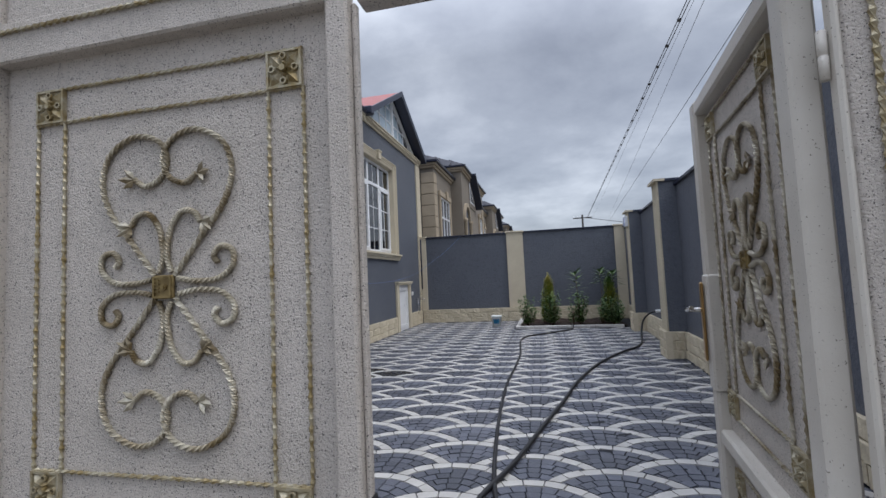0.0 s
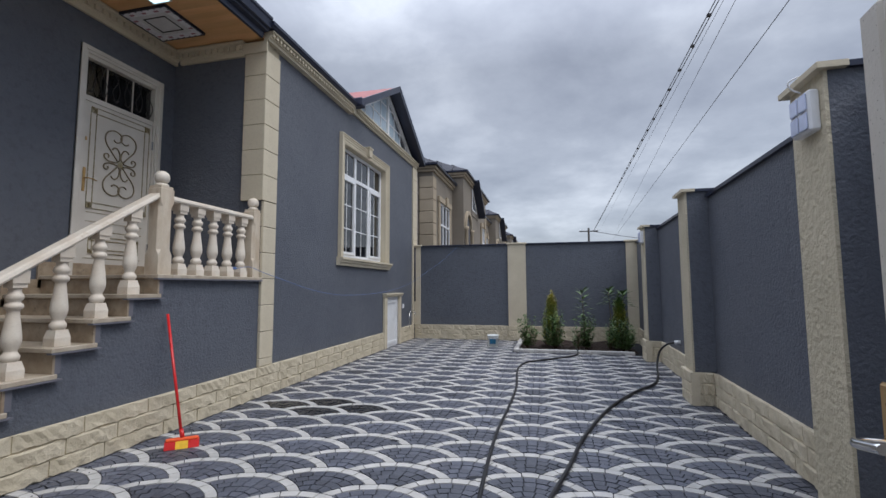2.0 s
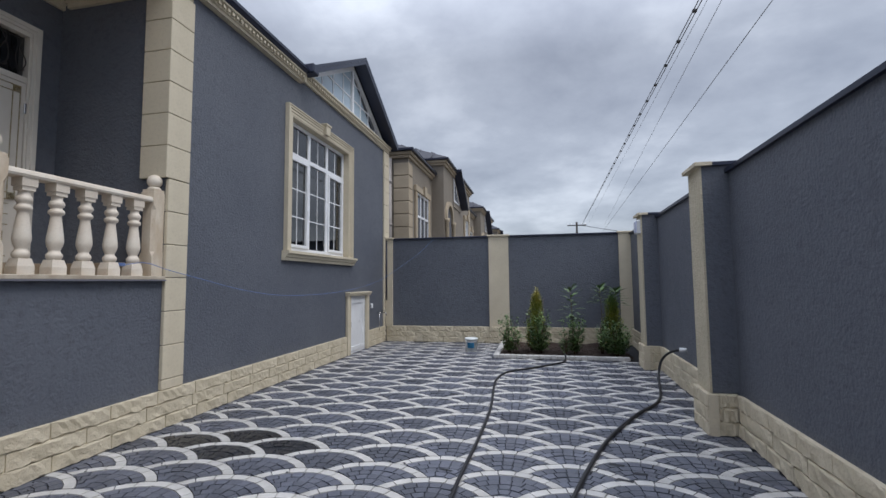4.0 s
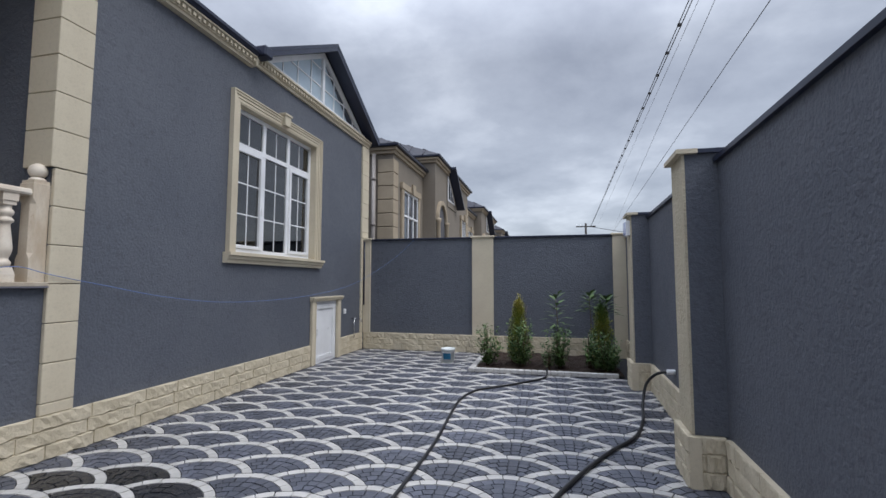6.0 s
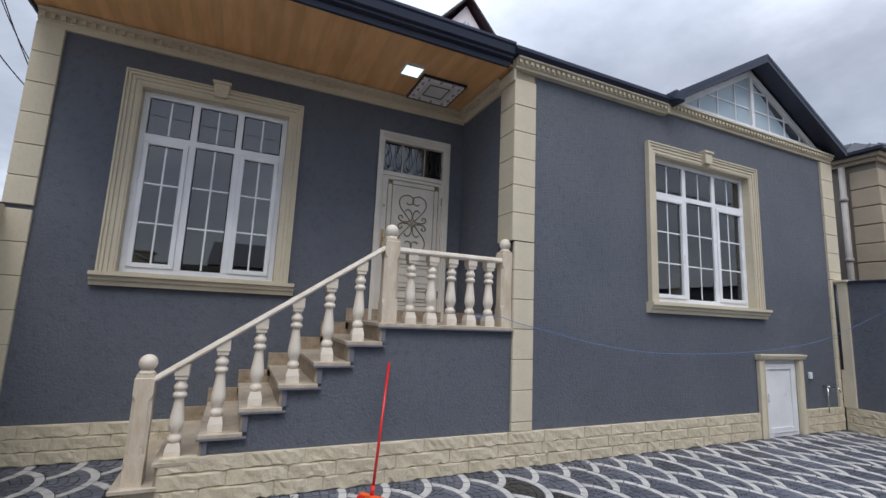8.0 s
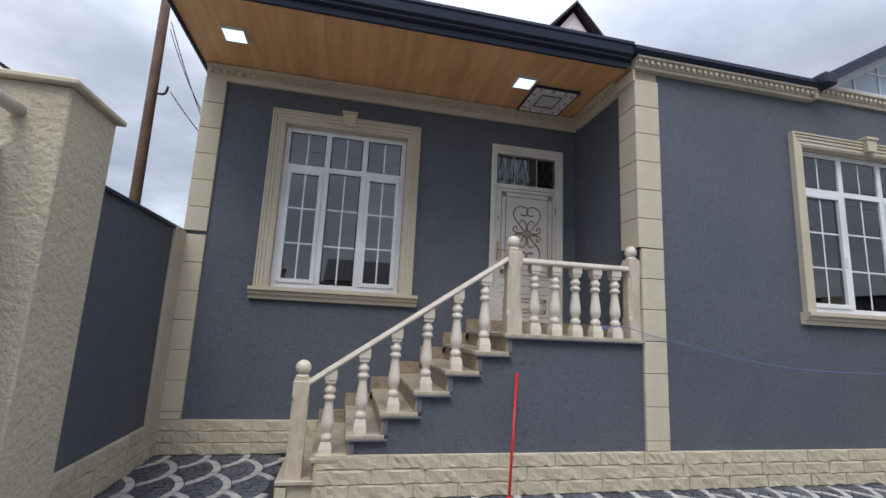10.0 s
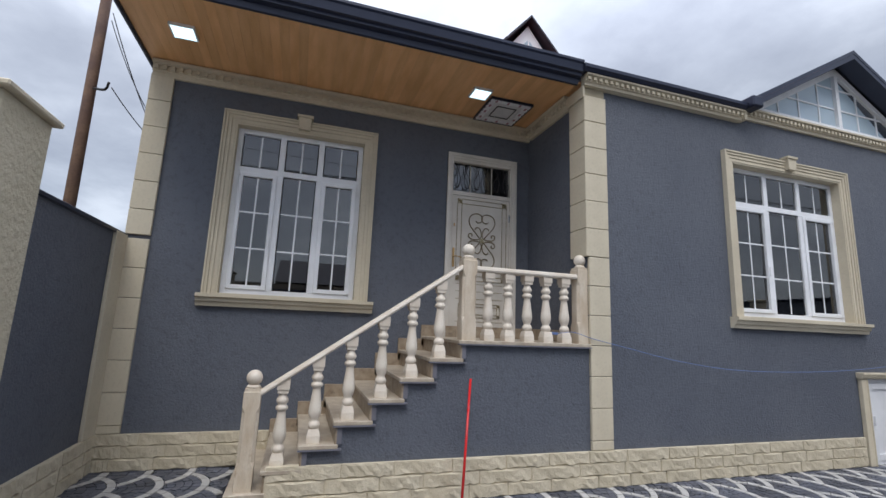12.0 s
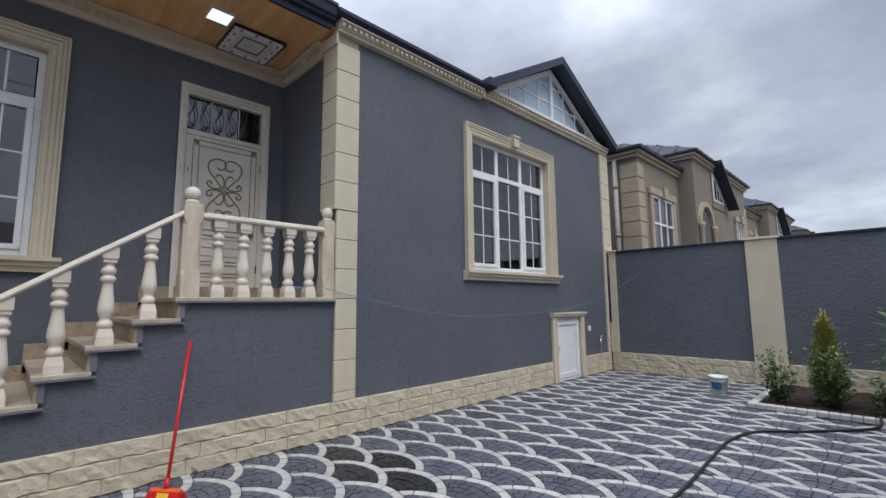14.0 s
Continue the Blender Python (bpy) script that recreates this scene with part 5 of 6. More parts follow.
def shrub(x, y, h, r, seed, leaf_mat, label, count=420, ln=0.045, w=0.012, top_mat=None, shape="column", name="shrub", flowers=0):
    rng = random.Random(seed)
    t = thing(name, label, "shrub", (x, y, 0.03))
    bm = bmesh.new()
    stems = []
    for k in range(6):
        a = rng.uniform(0, 6.28)
        lean = rng.uniform(0.2, 0.8) * r
        pts = smooth_pts([(0.02 * math.cos(a), 0.02 * math.sin(a), 0), (lean * 0.5 * math.cos(a), lean * 0.5 * math.sin(a), h * 0.4), (lean * math.cos(a + 0.4), lean * math.sin(a + 0.4), h * rng.uniform(0.7, 0.93))], 4)
        add_tube(bm, pts, 0.009, 5, taper=0.4)
        stems.append(pts)
    part("stem", bm, M_BARK, t)
    bm = bmesh.new()
    bt = bmesh.new()
    bf = bmesh.new()
    for i in range(count):
        if shape == "column":
            # sprays: short clusters of leaves along upright shoots, pointed towards the top
            if i % 9 == 0:
                f = rng.random() ** 0.9
                ta = rng.uniform(0, 6.28)
                tw = r * max(0.0, 1 - f) ** 0.45 * rng.uniform(0.35, 1.12)
                tz = h * (0.02 + 0.88 * f)
                tl = rng.uniform(0.06, 0.17)
            u = rng.random()
            rr = tw * (0.80 + 0.24 * u)
            p = Vector((rr * math.cos(ta), rr * math.sin(ta), tz + tl * u)) + Vector((rng.gauss(0, 0.010), rng.gauss(0, 0.010), rng.gauss(0, 0.012)))
            a = ta + rng.uniform(-1.2, 1.2)
            d = Vector((math.cos(a), math.sin(a), rng.uniform(0.6, 2.4)))
        elif shape == "shoots":
            if i % 26 == 0:
                ta, base = rng.uniform(0, 6.28), r * rng.random() ** 0.7
                top = h * rng.uniform(0.45, 1.08)
                lx, ly = rng.gauss(0, 0.05), rng.gauss(0, 0.05)
            u = rng.random()
            z = 0.04 + top * u
            spread = base * (0.55 + 0.45 * math.sin(min(u * 2.4, 1.9)))
            p = Vector((spread * math.cos(ta) + lx * u, spread * math.sin(ta) + ly * u, z)) + Vector((rng.gauss(0, 0.017), rng.gauss(0, 0.017), 0))
            a = rng.uniform(0, 6.28)
            d = Vector((math.cos(a), math.sin(a), rng.uniform(0.0, 1.3)))
        else:
            pts = rng.choice(stems)
            f = rng.uniform(0.15, 1.0)
            q = pts[int(f * (len(pts) - 1))]
            a = rng.uniform(0, 6.28)
            p = q + Vector((rng.gauss(0, r * 0.22), rng.gauss(0, r * 0.22), rng.gauss(0, 0.03)))
            d = Vector((math.cos(a), math.sin(a), rng.uniform(-0.1, 0.9)))
        k = rng.uniform(0.7, 1.3)
        b = bt if (top_mat and p.z > h * rng.uniform(0.66, 0.95)) else bm
        add_leaf(b, p, d, Vector((0, 0, 1)), ln * k, w * k)
    for i in range(flowers):
        a, f = rng.uniform(0, 6.28), rng.uniform(0.55, 0.95)
        p = Vector((r * 0.8 * math.cos(a), r * 0.8 * math.sin(a), h * f))
        for j in range(5):
            b2 = j * 1.256
            add_leaf(bf, p, Vector((math.cos(b2), math.sin(b2), 0.6)), Vector((0, 0, 1)), 0.025, 0.011)
    part("foliage", bm, leaf_mat, t)
    if bt.verts:
        part("new_growth", bt, top_mat, t)["kind"] = "stuff"
    else:
        bt.free()
    if bf.verts:
        part("flower", bf, M_PETAL, t, "small white blossom")["kind"] = "stuff"
    else:
        bf.free()
    return t


def big_leaf_plant(x, y, h, seed, z0, label):
    """Whorls of long drooping leaves on a thin stem."""
    rng = random.Random(seed)
    t = thing("sapling", label, "plant", (x, y, 0.03))
    bm = bmesh.new()
    add_tube(bm, smooth_pts([(0, 0, 0), (0.02, 0.01, h * 0.5), (-0.01, 0.0, h)], 5), 0.010, 6, taper=0.5)
    part("stem", bm, M_BARK, t)
    bm = bmesh.new()
    for k in range(32):
        f = k / 31
        z = z0 + (h - z0) * f
        an = k * 2.4 + rng.uniform(-0.3, 0.3)
        rise = 0.05 + 0.75 * f ** 2
        ln = rng.uniform(0.26, 0.36) * (1 - 0.35 * f)
        dd = Vector((math.cos(an), math.sin(an), rise))
        add_leaf(bm, Vector((0, 0, z)) + dd * 0.02, dd, Vector((0, 0, 1)), ln, rng.uniform(0.034, 0.044))
    part("foliage", bm, M_LEAF, t)


shrub(-1.02, 11.72, 0.66, 0.20, 1, M_LEAF, "leafy dark green shrub at the edge of the planting bed", 950, 0.052, 0.017, shape="shoots")
shrub(-0.62, 12.15, 0.78, 0.17, 2, M_LEAF, "rose bush with a few white blossoms", 420, 0.05, 0.016, shape="open", flowers=6)
shrub(-0.44, 11.75, 0.72, 0.20, 3, M_LEAF, "bushy green shrub under a yellow-green conifer", 1150, 0.055, 0.017, shape="shoots")
shrub(-0.50, 12.0, 1.14, 0.21, 4, M_LEAFY, "yellow-green columnar conifer with a rusty tip", 4200, 0.050, 0.006, M_LEAFT, name="conifer")
shrub(0.18, 11.76, 0.66, 0.19, 5, M_LEAF, "green leafy shrub in the planting bed", 850, 0.055, 0.018, shape="shoots")
shrub(0.00, 11.62, 0.40, 0.10, 15, M_LEAF, "thin young shrub with few shoots", 230, 0.05, 0.016, shape="shoots")
big_leaf_plant(0.14, 12.0, 1.18, 6, 0.50, "slim sapling with a crown of long dark leaves")
shrub(0.66, 11.85, 0.62, 0.09, 7, M_LEAF, "small thin green shrub", 330, 0.05, 0.016, shape="shoots")
shrub(0.88, 12.00, 1.06, 0.22, 8, M_LEAFY, "green columnar conifer beside the wall", 4200, 0.050, 0.006, M_LEAF, name="conifer")
big_leaf_plant(0.72, 12.35, 1.18, 9, 0.88, "sapling with long drooping dark leaves")
big_leaf_plant(1.00, 12.3, 1.12, 13, 0.85, "sapling with long drooping dark leaves")
shrub(0.88, 11.60, 0.56, 0.26, 10, M_LEAF, "low spreading green shrub at the corner of the bed", 1300, 0.06, 0.018, shape="shoots")

# ---- loose things in the yard ----
def hose(name, pts, r, label):
    t = thing(name, label, "hose")
    bm = bmesh.new()
    add_tube(bm, smooth_pts(pts, 10), r, 8)
    part("tube", bm, M_HOSE, t)
    return t


hose("garden_hose", [(-0.80, 3.1, 0.018), (-0.90, 3.66, 0.018), (-0.96, 4.3, 0.018), (-1.01, 5.2, 0.018), (-1.03, 6.15, 0.018), (-1.00, 7.05, 0.018), (-0.99, 8.0, 0.018), (-1.04, 8.9, 0.018), (-1.05, 9.5, 0.018), (-0.93, 10.0, 0.018), (-0.54, 10.4, 0.018), (-0.12, 10.9, 0.018), (-0.03, 11.15, 0.03), (-0.03, 11.27, 0.085), (-0.02, 11.42, 0.07)], 0.014, "thin black garden hose lying over the paving to the flower bed")
H2 = hose("garden_hose", [(-1.05, 3.1, 0.022), (-0.94, 3.56, 0.022), (-0.80, 4.0, 0.022), (-0.63, 4.7, 0.022), (-0.44, 5.45, 0.022), (-0.27, 6.2, 0.022), (0.06, 7.2, 0.022), (0.46, 8.03, 0.022), (0.78, 8.55, 0.022), (0.94, 9.05, 0.03), (1.00, 9.35, 0.14), (1.06, 9.45, 0.32), (1.15, 9.40, 0.44), (1.25, 9.30, 0.49), (fence_x(9.25) + RW + 0.02, 9.25, 0.50)], 0.0155, "thick black garden hose running from the boundary wall")
bm = bmesh.new()
add_tube(bm, [(fence_x(9.25) + RW - 0.08, 9.28, 0.495), (fence_x(9.25) + RW + 0.0, 9.25, 0.50)], 0.026, 10)
part("coupling", bm, M_WHITE, H2, "white hose coupling")

broom = thing("broom", "red-handled broom with red and yellow bristles leaning on the wall", "broom")
bm = bmesh.new()
add_tube(bm, [(-3.555, 5.245, 0.10), (-3.955, 5.452, 1.075)], 0.012, 10)
part("handle", bm, M_RED, broom)
BRM = Matrix.Translation((-3.535, 5.235, 0)) @ Matrix.Rotation(radians(38), 4, "Z")
for nm, a, b, mt in (("bristles", -0.125, -0.045, M_RED), ("bristles", -0.045, 0.045, M_YELLOW), ("bristles", 0.045, 0.125, M_RED)):
    bm = bmesh.new()
    add_prism(bm, [(-0.026, 0.06), (0.026, 0.06), (0.055, 0.004), (-0.048, 0.004)], "x", a, b)
    bmesh.ops.recalc_face_normals(bm, faces=bm.faces[:])
    bm.transform(BRM)
    part(nm, bm, mt, broom)
bm = box_bm(-0.12, 0.12, -0.025, 0.025, 0.055, 0.082, 0.012, 2)
bm.transform(BRM)
part("block", bm, M_ORANGE, broom)
bm = bmesh.new()
add_tube(bm, [(-3.535, 5.235, 0.08), (-3.562, 5.249, 0.14)], 0.018, 10)
part("socket", bm, M_RED, broom)

bucket = thing("bucket", "small white plastic tub with a blue label", "bucket", (-1.77, 12.0, 0))
bm = bmesh.new()
add_lathe(bm, [(0.085, 0.0), (0.10, 0.19), (0.108, 0.19), (0.108, 0.215), (0.098, 0.215), (0.083, 0.012)], 0, 0, 24)
part("tub", bm, M_BUCKET, bucket)
bucket.scale = (1.2, 1.2, 1.2)
bm = bmesh.new()
r1 = 0.0945
vs = []
for j, z in ((0, 0.06), (1, 0.15)):
    vs.append([bm.verts.new(((0.0865 + 0.079 * z) * math.cos(a) * 1.012, (0.0865 + 0.079 * z) * math.sin(a) * 1.012, z)) for a in [radians(-125 + 70 * i / 8) for i in range(9)]])
for i in range(8):
    bm.faces.new((vs[0][i], vs[0][i + 1], vs[1][i + 1], vs[1][i]))
bmesh.ops.solidify(bm, geom=bm.faces[:], thickness=0.001)
part("label", bm, M_BLUE, bucket, "blue printed label")
bm = bmesh.new()
add_tube(bm, smooth_pts([(-0.105, 0, 0.2), (-0.06, -0.09, 0.16), (0.06, -0.09, 0.16), (0.105, 0, 0.2)], 5), 0.003, 5)
part("handle", bm, M_WHITE, bucket)

tap = thing("tap", "chrome outdoor tap on a pipe by the hatch", "tap")
bm = bmesh.new()
add_tube(bm, [(FX, 12.72, 0.69), (FX + 0.10, 12.72, 0.69)], 0.012, 8)
add_tube(bm, [(FX + 0.10, 12.72, 0.70), (FX + 0.22, 12.70, 0.68), (FX + 0.235, 12.70, 0.62)], 0.010, 8)
add_tube(bm, [(FX + 0.06, 12.72, 0.69), (FX + 0.06, 12.72, 0.30)], 0.008, 8)
part("spout", bm, M_CHROME, tap)
part("lever", box_bm(FX + 0.07, FX + 0.20, 12.705, 12.735, 0.735, 0.745, 0.003), M_CHROME, tap)
sock = thing("socket_box", "small white socket box on the grey wall", "socket", (FX, 12.36, 0.86))
part("plate", box_bm(0.001, 0.03, -0.04, 0.04, -0.05, 0.05, 0.006), M_WHITE, sock)
pipe = thing("downpipe", "thin dark pipe at the corner of the house", "pipe")
bm = bmesh.new()
add_tube(bm, [(FX + 0.06, 13.20, 0.95), (FX + 0.06, 13.20, 2.34)], 0.018, 8)
part("pipe", bm, M_GUTTER, pipe)

cord = thing("washing_line", "thin blue cord sagging along the house wall to the back wall", "cord")
bm = bmesh.new()
wl_pts = [(BX + 0.06, 6.40, 1.53), (BX + 0.09, 6.62, 1.56), (FX + 0.05, 6.84, 1.50), (FX + 0.05, 7.3, 1.41), (FX + 0.06, 8.0, 1.28), (FX + 0.08, 8.9, 1.19), (FX + 0.10, 10.2, 1.19), (FX + 0.14, 11.4, 1.27), (FX + 0.2, 12.4, 1.42), (-3.6, 13.1, 1.70), (-3.2, 13.22, 2.0), (-2.79, 13.24, 2.37)]
add_tube(bm, smooth_pts(wl_pts, 8), 0.0034, 5)
for k in range(3):
    add_tube(bm, [(BX + 0.045 * math.cos(a), 6.44 + 0.045 * math.sin(a), 1.53 + 0.01 * k) for a in [j * 0.7 for j in range(10)]], 0.004, 5)
part("line", bm, M_ROPE, cord)

deb = tagged(new("litter"), "small dark crumbs and leaf bits scattered over the paving", "litter", kind="stuff")
_r = random.Random(31)
bm = bmesh.new()
for _ in range(170):
    x, y = _r.uniform(-3.9, 1.0), _r.uniform(3.2, 11.0)
    if _r.random() < 0.55:
        x = -3.93 + abs(_r.gauss(0, 0.10))
    s, a = _r.uniform(0.004, 0.011), _r.uniform(0, 6.28)
    vs = [bm.verts.new((x + s * _r.uniform(0.6, 2.0) * math.cos(a + k * 1.57), y + s * math.sin(a + k * 1.57), 0.004 + (0.004 if k % 2 else 0))) for k in range(4)]
    t = bm.verts.new((x, y, 0.012))
    for k in range(4):
        bm.faces.new((vs[k], vs[(k + 1) % 4], t))
for _ in range(26):
    x, y = _r.uniform(-3.4, 0.8), _r.uniform(4.2, 10.5)
    a, l, w = _r.uniform(-0.4, 0.4), _r.uniform(0.03, 0.065), _r.uniform(0.012, 0.025)
    vs = [bm.verts.new((x + u * l * math.cos(a) - v * w * math.sin(a), y + u * l * math.sin(a) + v * w * math.cos(a), 0.0045)) for u, v in ((-1, -0.7), (0.9, -1), (1, 0.8), (-0.8, 1))]
    bm.faces.new(vs)
part("crumbs", bm, M_SAND, deb)["kind"] = "stuff"

# ---- overhead lines, poles ----
def pole(name, x, y, h, r, label, arm=True, wood=None):
    t = thing(name, label, "pole", (x, y, -0.03))
    bm = bmesh.new()
    add_lathe(bm, [(r, 0), (r * 0.7, h)], 0, 0, 12)
    part("shaft", bm, wood or M_POLE, t)
    if arm:
        part("crossarm", box_bm(-1.1, 1.1, -0.06, 0.06, h - 0.45, h - 0.33, 0.01), wood or M_POLE, t)
        for a in (-1.0, -0.6, 0.6, 1.0):
            bm = bmesh.new()
            add_lathe(bm, [(0.035, h - 0.33), (0.05, h - 0.25), (0.03, h - 0.2), (0.04, h - 0.12)], a, 0, 8)
            part("insulator", bm, M_WHITE, t)
    return t


pole("utility_pole", 4.27, 58.0, 8.35, 0.16, "distant dark wooden utility pole with a crossarm", wood=M_DARKWOOD)
pole("utility_pole", 9.0, 80.0, 7.0, 0.12, "thin distant dark pole above the wall", False, M_DARKWOOD)
px = pole("utility_pole", -5.42, 1.4, 7.0, 0.066, "rusty steel street pole with slack cables", False)
px.rotation_euler = (0, radians(1.0), 0)
bm = bmesh.new()
add_tube(bm, smooth_pts([(0.05, 0.05, 4.02), (0.16, 0.20, 3.98), (0.19, 0.24, 4.06)], 4), 0.014, 6)
part("bracket", bm, M_BLACK, px)


def wire(pts, r, label, sag=0.0, twin=0.0, n=24):
    t = thing("overhead_wire", label, "cable")
    a, b = Vector(pts[0]), Vector(pts[1])
    bm = bmesh.new()
    line = [a.lerp(b, i / n) - Vector((0, 0, sag * 4 * (i / n) * (1 - i / n))) for i in range(n + 1)]
    add_tube(bm, line, r, 5)
    if twin:
        add_tube(bm, [p + Vector((twin, 0, -0.02)) for p in line], r, 5)
    part("wire", bm, M_WIRE, t)
    if twin:
        bm = bmesh.new()
        for i in range(1, n):
            f = i / n
            p = a.lerp(b, f) - Vector((0, 0, sag * 4 * f * (1 - f)))
            add_box(bm, p.x - 0.012, p.x + twin + 0.012, p.y - 0.03, p.y + 0.03, p.z - 0.03, p.z + 0.012)
        ob = part("spacer", bm, M_WIRE, t)
        ob["kind"] = "stuff"


strap = thing("strap", "faded blue strap tied down the side of the cream gate pillar", "strap", (-2.459, 1.91, 2.45))
part("band", boxes_bm([(0.001, 0.007, -0.012, 0.012, 0.0, 0.209), (0.0, 0.048, -0.014, 0.014, 0.209, 0.214), (0.042, 0.048, -0.014, 0.014, 0.2141, 0.25)]), M_ROPE, strap)

wire([(4.77, 58, 7.86), (1.23, -10, 5.33)], 0.009, "bundled black overhead cables with spacers", 0.0, 0.045, 60)
wire([(5.5, 58, 7.90), (1.12, -10, 5.33)], 0.004, "thin black overhead wire", 0.0)
wire([(7.4, 58, 7.86), (0.60, -10, 5.35)], 0.005, "thin black overhead wire", 0.0)
wire([(6.68, 58, 6.43), (2.92, -10, 7.02)], 0.009, "single black overhead wire", 0.0)
wire([(4.8, 58, 7.9), (30.0, 75, 6.6)], 0.03, "thin black wire between far poles", 0.4)
for pts, r, sag in (([(-5.42, 1.45, 6.6), (-5.75, 2.3, 4.2)], 0.007, 0.10), ([(-5.42, 1.45, 5.0), (-5.55, 2.35, 3.1)], 0.006, 0.16), ([(-5.23, 1.64, 4.0), (-5.75, 2.4, 3.3)], 0.006, 0.10), ([(-5.42, 1.4, 6.7), (-12, -9, 9.6)], 0.010, 0.5), ([(-5.42, 1.4, 6.0), (-9.5, -9, 9.4)], 0.010, 0.3), ([(-5.42, 1.45, 5.6), (-6.3, 4.6, 4.9)], 0.010, 0.05), ([(-5.42, 1.45, 4.9), (-5.62, 2.3, 3.5)], 0.005, 0.22), ([(-5.42, 1.4, 6.3), (-10.5, -9, 9.9)], 0.006, 0.4)):
    wire(pts, r, "slack black cable from the street pole", sag)
wire([(-2.5, 2.00, 2.705), (-2.9, -9.0, 9.5)], 0.010, "black cable above the gate")


# ---- neighbouring houses ----
def neighbour(x, y0, length, h, seed, label, parapet=0.0):
    t = thing("neighbour_house", label, "house", (x, y0, 0), kind="")
    D = 7.0
    A, B, S = 2.8, length, 0.42       # first wing, full length, step of the second wing
    part("wall", box_bm(-D, 0, 0, A, -0.03, h - 0.14), M_TAN, t, "weathered tan rendered wall")
    part("wall", box_bm(-D, S, A + 0.001, B, -0.03, h + 0.34), M_TAN, t, "weathered tan rendered wall")
    nb = int(h / 0.36)
    for y, w, x1 in ((0.0, 0.34, 0.0), (B - 0.3, 0.3, S)):
        for i in range(nb):
            part("stone_block", box_bm(x1 - 0.42, x1 + 0.03, y - 0.03, y + w, i * 0.36 + 0.006, i * 0.36 + 0.352, 0.012), M_TANSTONE, t)
    part("cornice", boxes_bm([(-D, 0.06, -0.08, A, h - 0.14, h - 0.06), (-D, 0.12, -0.14, A, h - 0.06, h + 0.02)], 0.01), M_TANSTONE, t)
    part("cornice", boxes_bm([(-D, S + 0.06, A - 0.08, B + 0.06, h + 0.34, h + 0.42), (-D, S + 0.12, A - 0.14, B + 0.1, h + 0.42, h + 0.50)], 0.01), M_TANSTONE, t)
    part("gutter", box_bm(-D, 0.20, -0.22, A, h + 0.021, h + 0.09, 0.015), M_GUTTER, t)
    part("gutter", box_bm(-D, S + 0.20, A - 0.2, B + 0.2, h + 0.501, h + 0.56, 0.015), M_GUTTER, t)
    for (a, b, x1, hz, rise) in ((-0.22, A + 3.0, 0.2, h + 0.09, 0.5), (A - 0.2, B + 0.2, S + 0.2, h + 0.56, 1.45)):
        bm = bmesh.new()
        c = (a + b) / 2
        base = [bm.verts.new(v) for v in ((x1, a, hz), (x1, b, hz), (-D, b, hz), (-D, a, hz))]
        k = 1.3 if rise < 1 else 3.0
        ra, rb = bm.verts.new((x1 - k, a + 2.2, hz + rise)), bm.verts.new((min(-D + k, x1 - k - 0.3) if rise < 1 else x1 - k - 0.3, a + 2.2, hz + rise))
        for fc in ((base[0], base[1], ra), (base[1], base[2], rb, ra), (base[2], base[3], rb), (base[3], base[0], ra, rb), (base[3], base[2], base[1], base[0])):
            bm.faces.new(fc)
        bmesh.ops.recalc_face_normals(bm, faces=bm.faces[:])
        ribs = bmesh.new()
        for q in range(1, 12):
            yy = a + (b - a) * q / 12
            up = min((yy - a) / 2.2, (b - yy) / max(b - a - 2.2, 0.1), 1.0)
            add_tube(ribs, [(x1 - 0.02, yy, hz + 0.012), (x1 - k * up, yy, hz + rise * up + 0.012)], 0.022, 4)
            xx = x1 - 7.0 * q / 12
            up = min(1.0, (x1 - xx) / k, (xx + D) / (D + x1 - k - 0.3) if rise > 1 else 1.0)
            add_tube(ribs, [(xx, a + 0.02, hz + 0.012), (xx, a + 2.2 * up, hz + rise * up + 0.012)], 0.022, 4)
        part("roof", bm, M_DARKROOF, t, "dark ribbed metal hipped roof")
        part("roof_rib", ribs, M_DARKROOF, t)["kind"] = "stuff"
    # gable porch with an arch
    ga, gbb = 2.9, 6.0
    gc = (ga + gbb) / 2
    part("gable_wall", prism_bm([(gc, h + 0.1), (gbb, h - 0.55), (gbb, h - 0.8), (gc, h - 0.8)], "x", S + 0.001, S + 0.03), M_TAN, t)
    slab("verge", [(S + 0.03, gbb + 0.15, h - 0.70), (S + 0.34, gbb + 0.15, h - 0.70), (S + 0.34, gc, h + 0.52), (S + 0.03, gc, h + 0.52)], 0.08, M_GUTTER, t)
    gw = part("window", prism_bm([(gc + 0.02, h - 0.60), (gc + 1.18, h - 0.60), (gc + 0.02, h + 0.28)], "x", S + 0.031, S + 0.05), M_WHITE, t)
    part("pane", prism_bm([(gc + 0.12, h - 0.54), (gc + 0.98, h - 0.54), (gc + 0.12, h + 0.12)], "x", S + 0.0505, S + 0.055), M_DARKGLASS, gw)
    for q in (0.35, 0.62):
        part("glazing_bar", box_bm(S + 0.0552, S + 0.062, gc + q - 0.012, gc + q + 0.012, h - 0.54, h + 0.12 - (q - 0.10) * 0.76), M_WHITE, gw)
    gc = 3.55
    arc = [(gc + 0.52 * math.cos(a), 3.5 + 0.52 * math.sin(a)) for a in [math.pi * i / 12 for i in range(13)]]
    outer = [(gc + 0.66 * math.cos(a), 3.5 + 0.66 * math.sin(a)) for a in [math.pi * i / 12 for i in range(13)]]
    # no recess here: a flush dark panel paints the shade of the arch
    part("arch_niche", prism_bm(arc + [(gc - 0.52, 1.0), (gc + 0.52, 1.0)], "x", S + 0.001, S + 0.006), M_DARKSHADE, t, "flat dark panel with the arch's shade painted in")
    bm = bmesh.new()
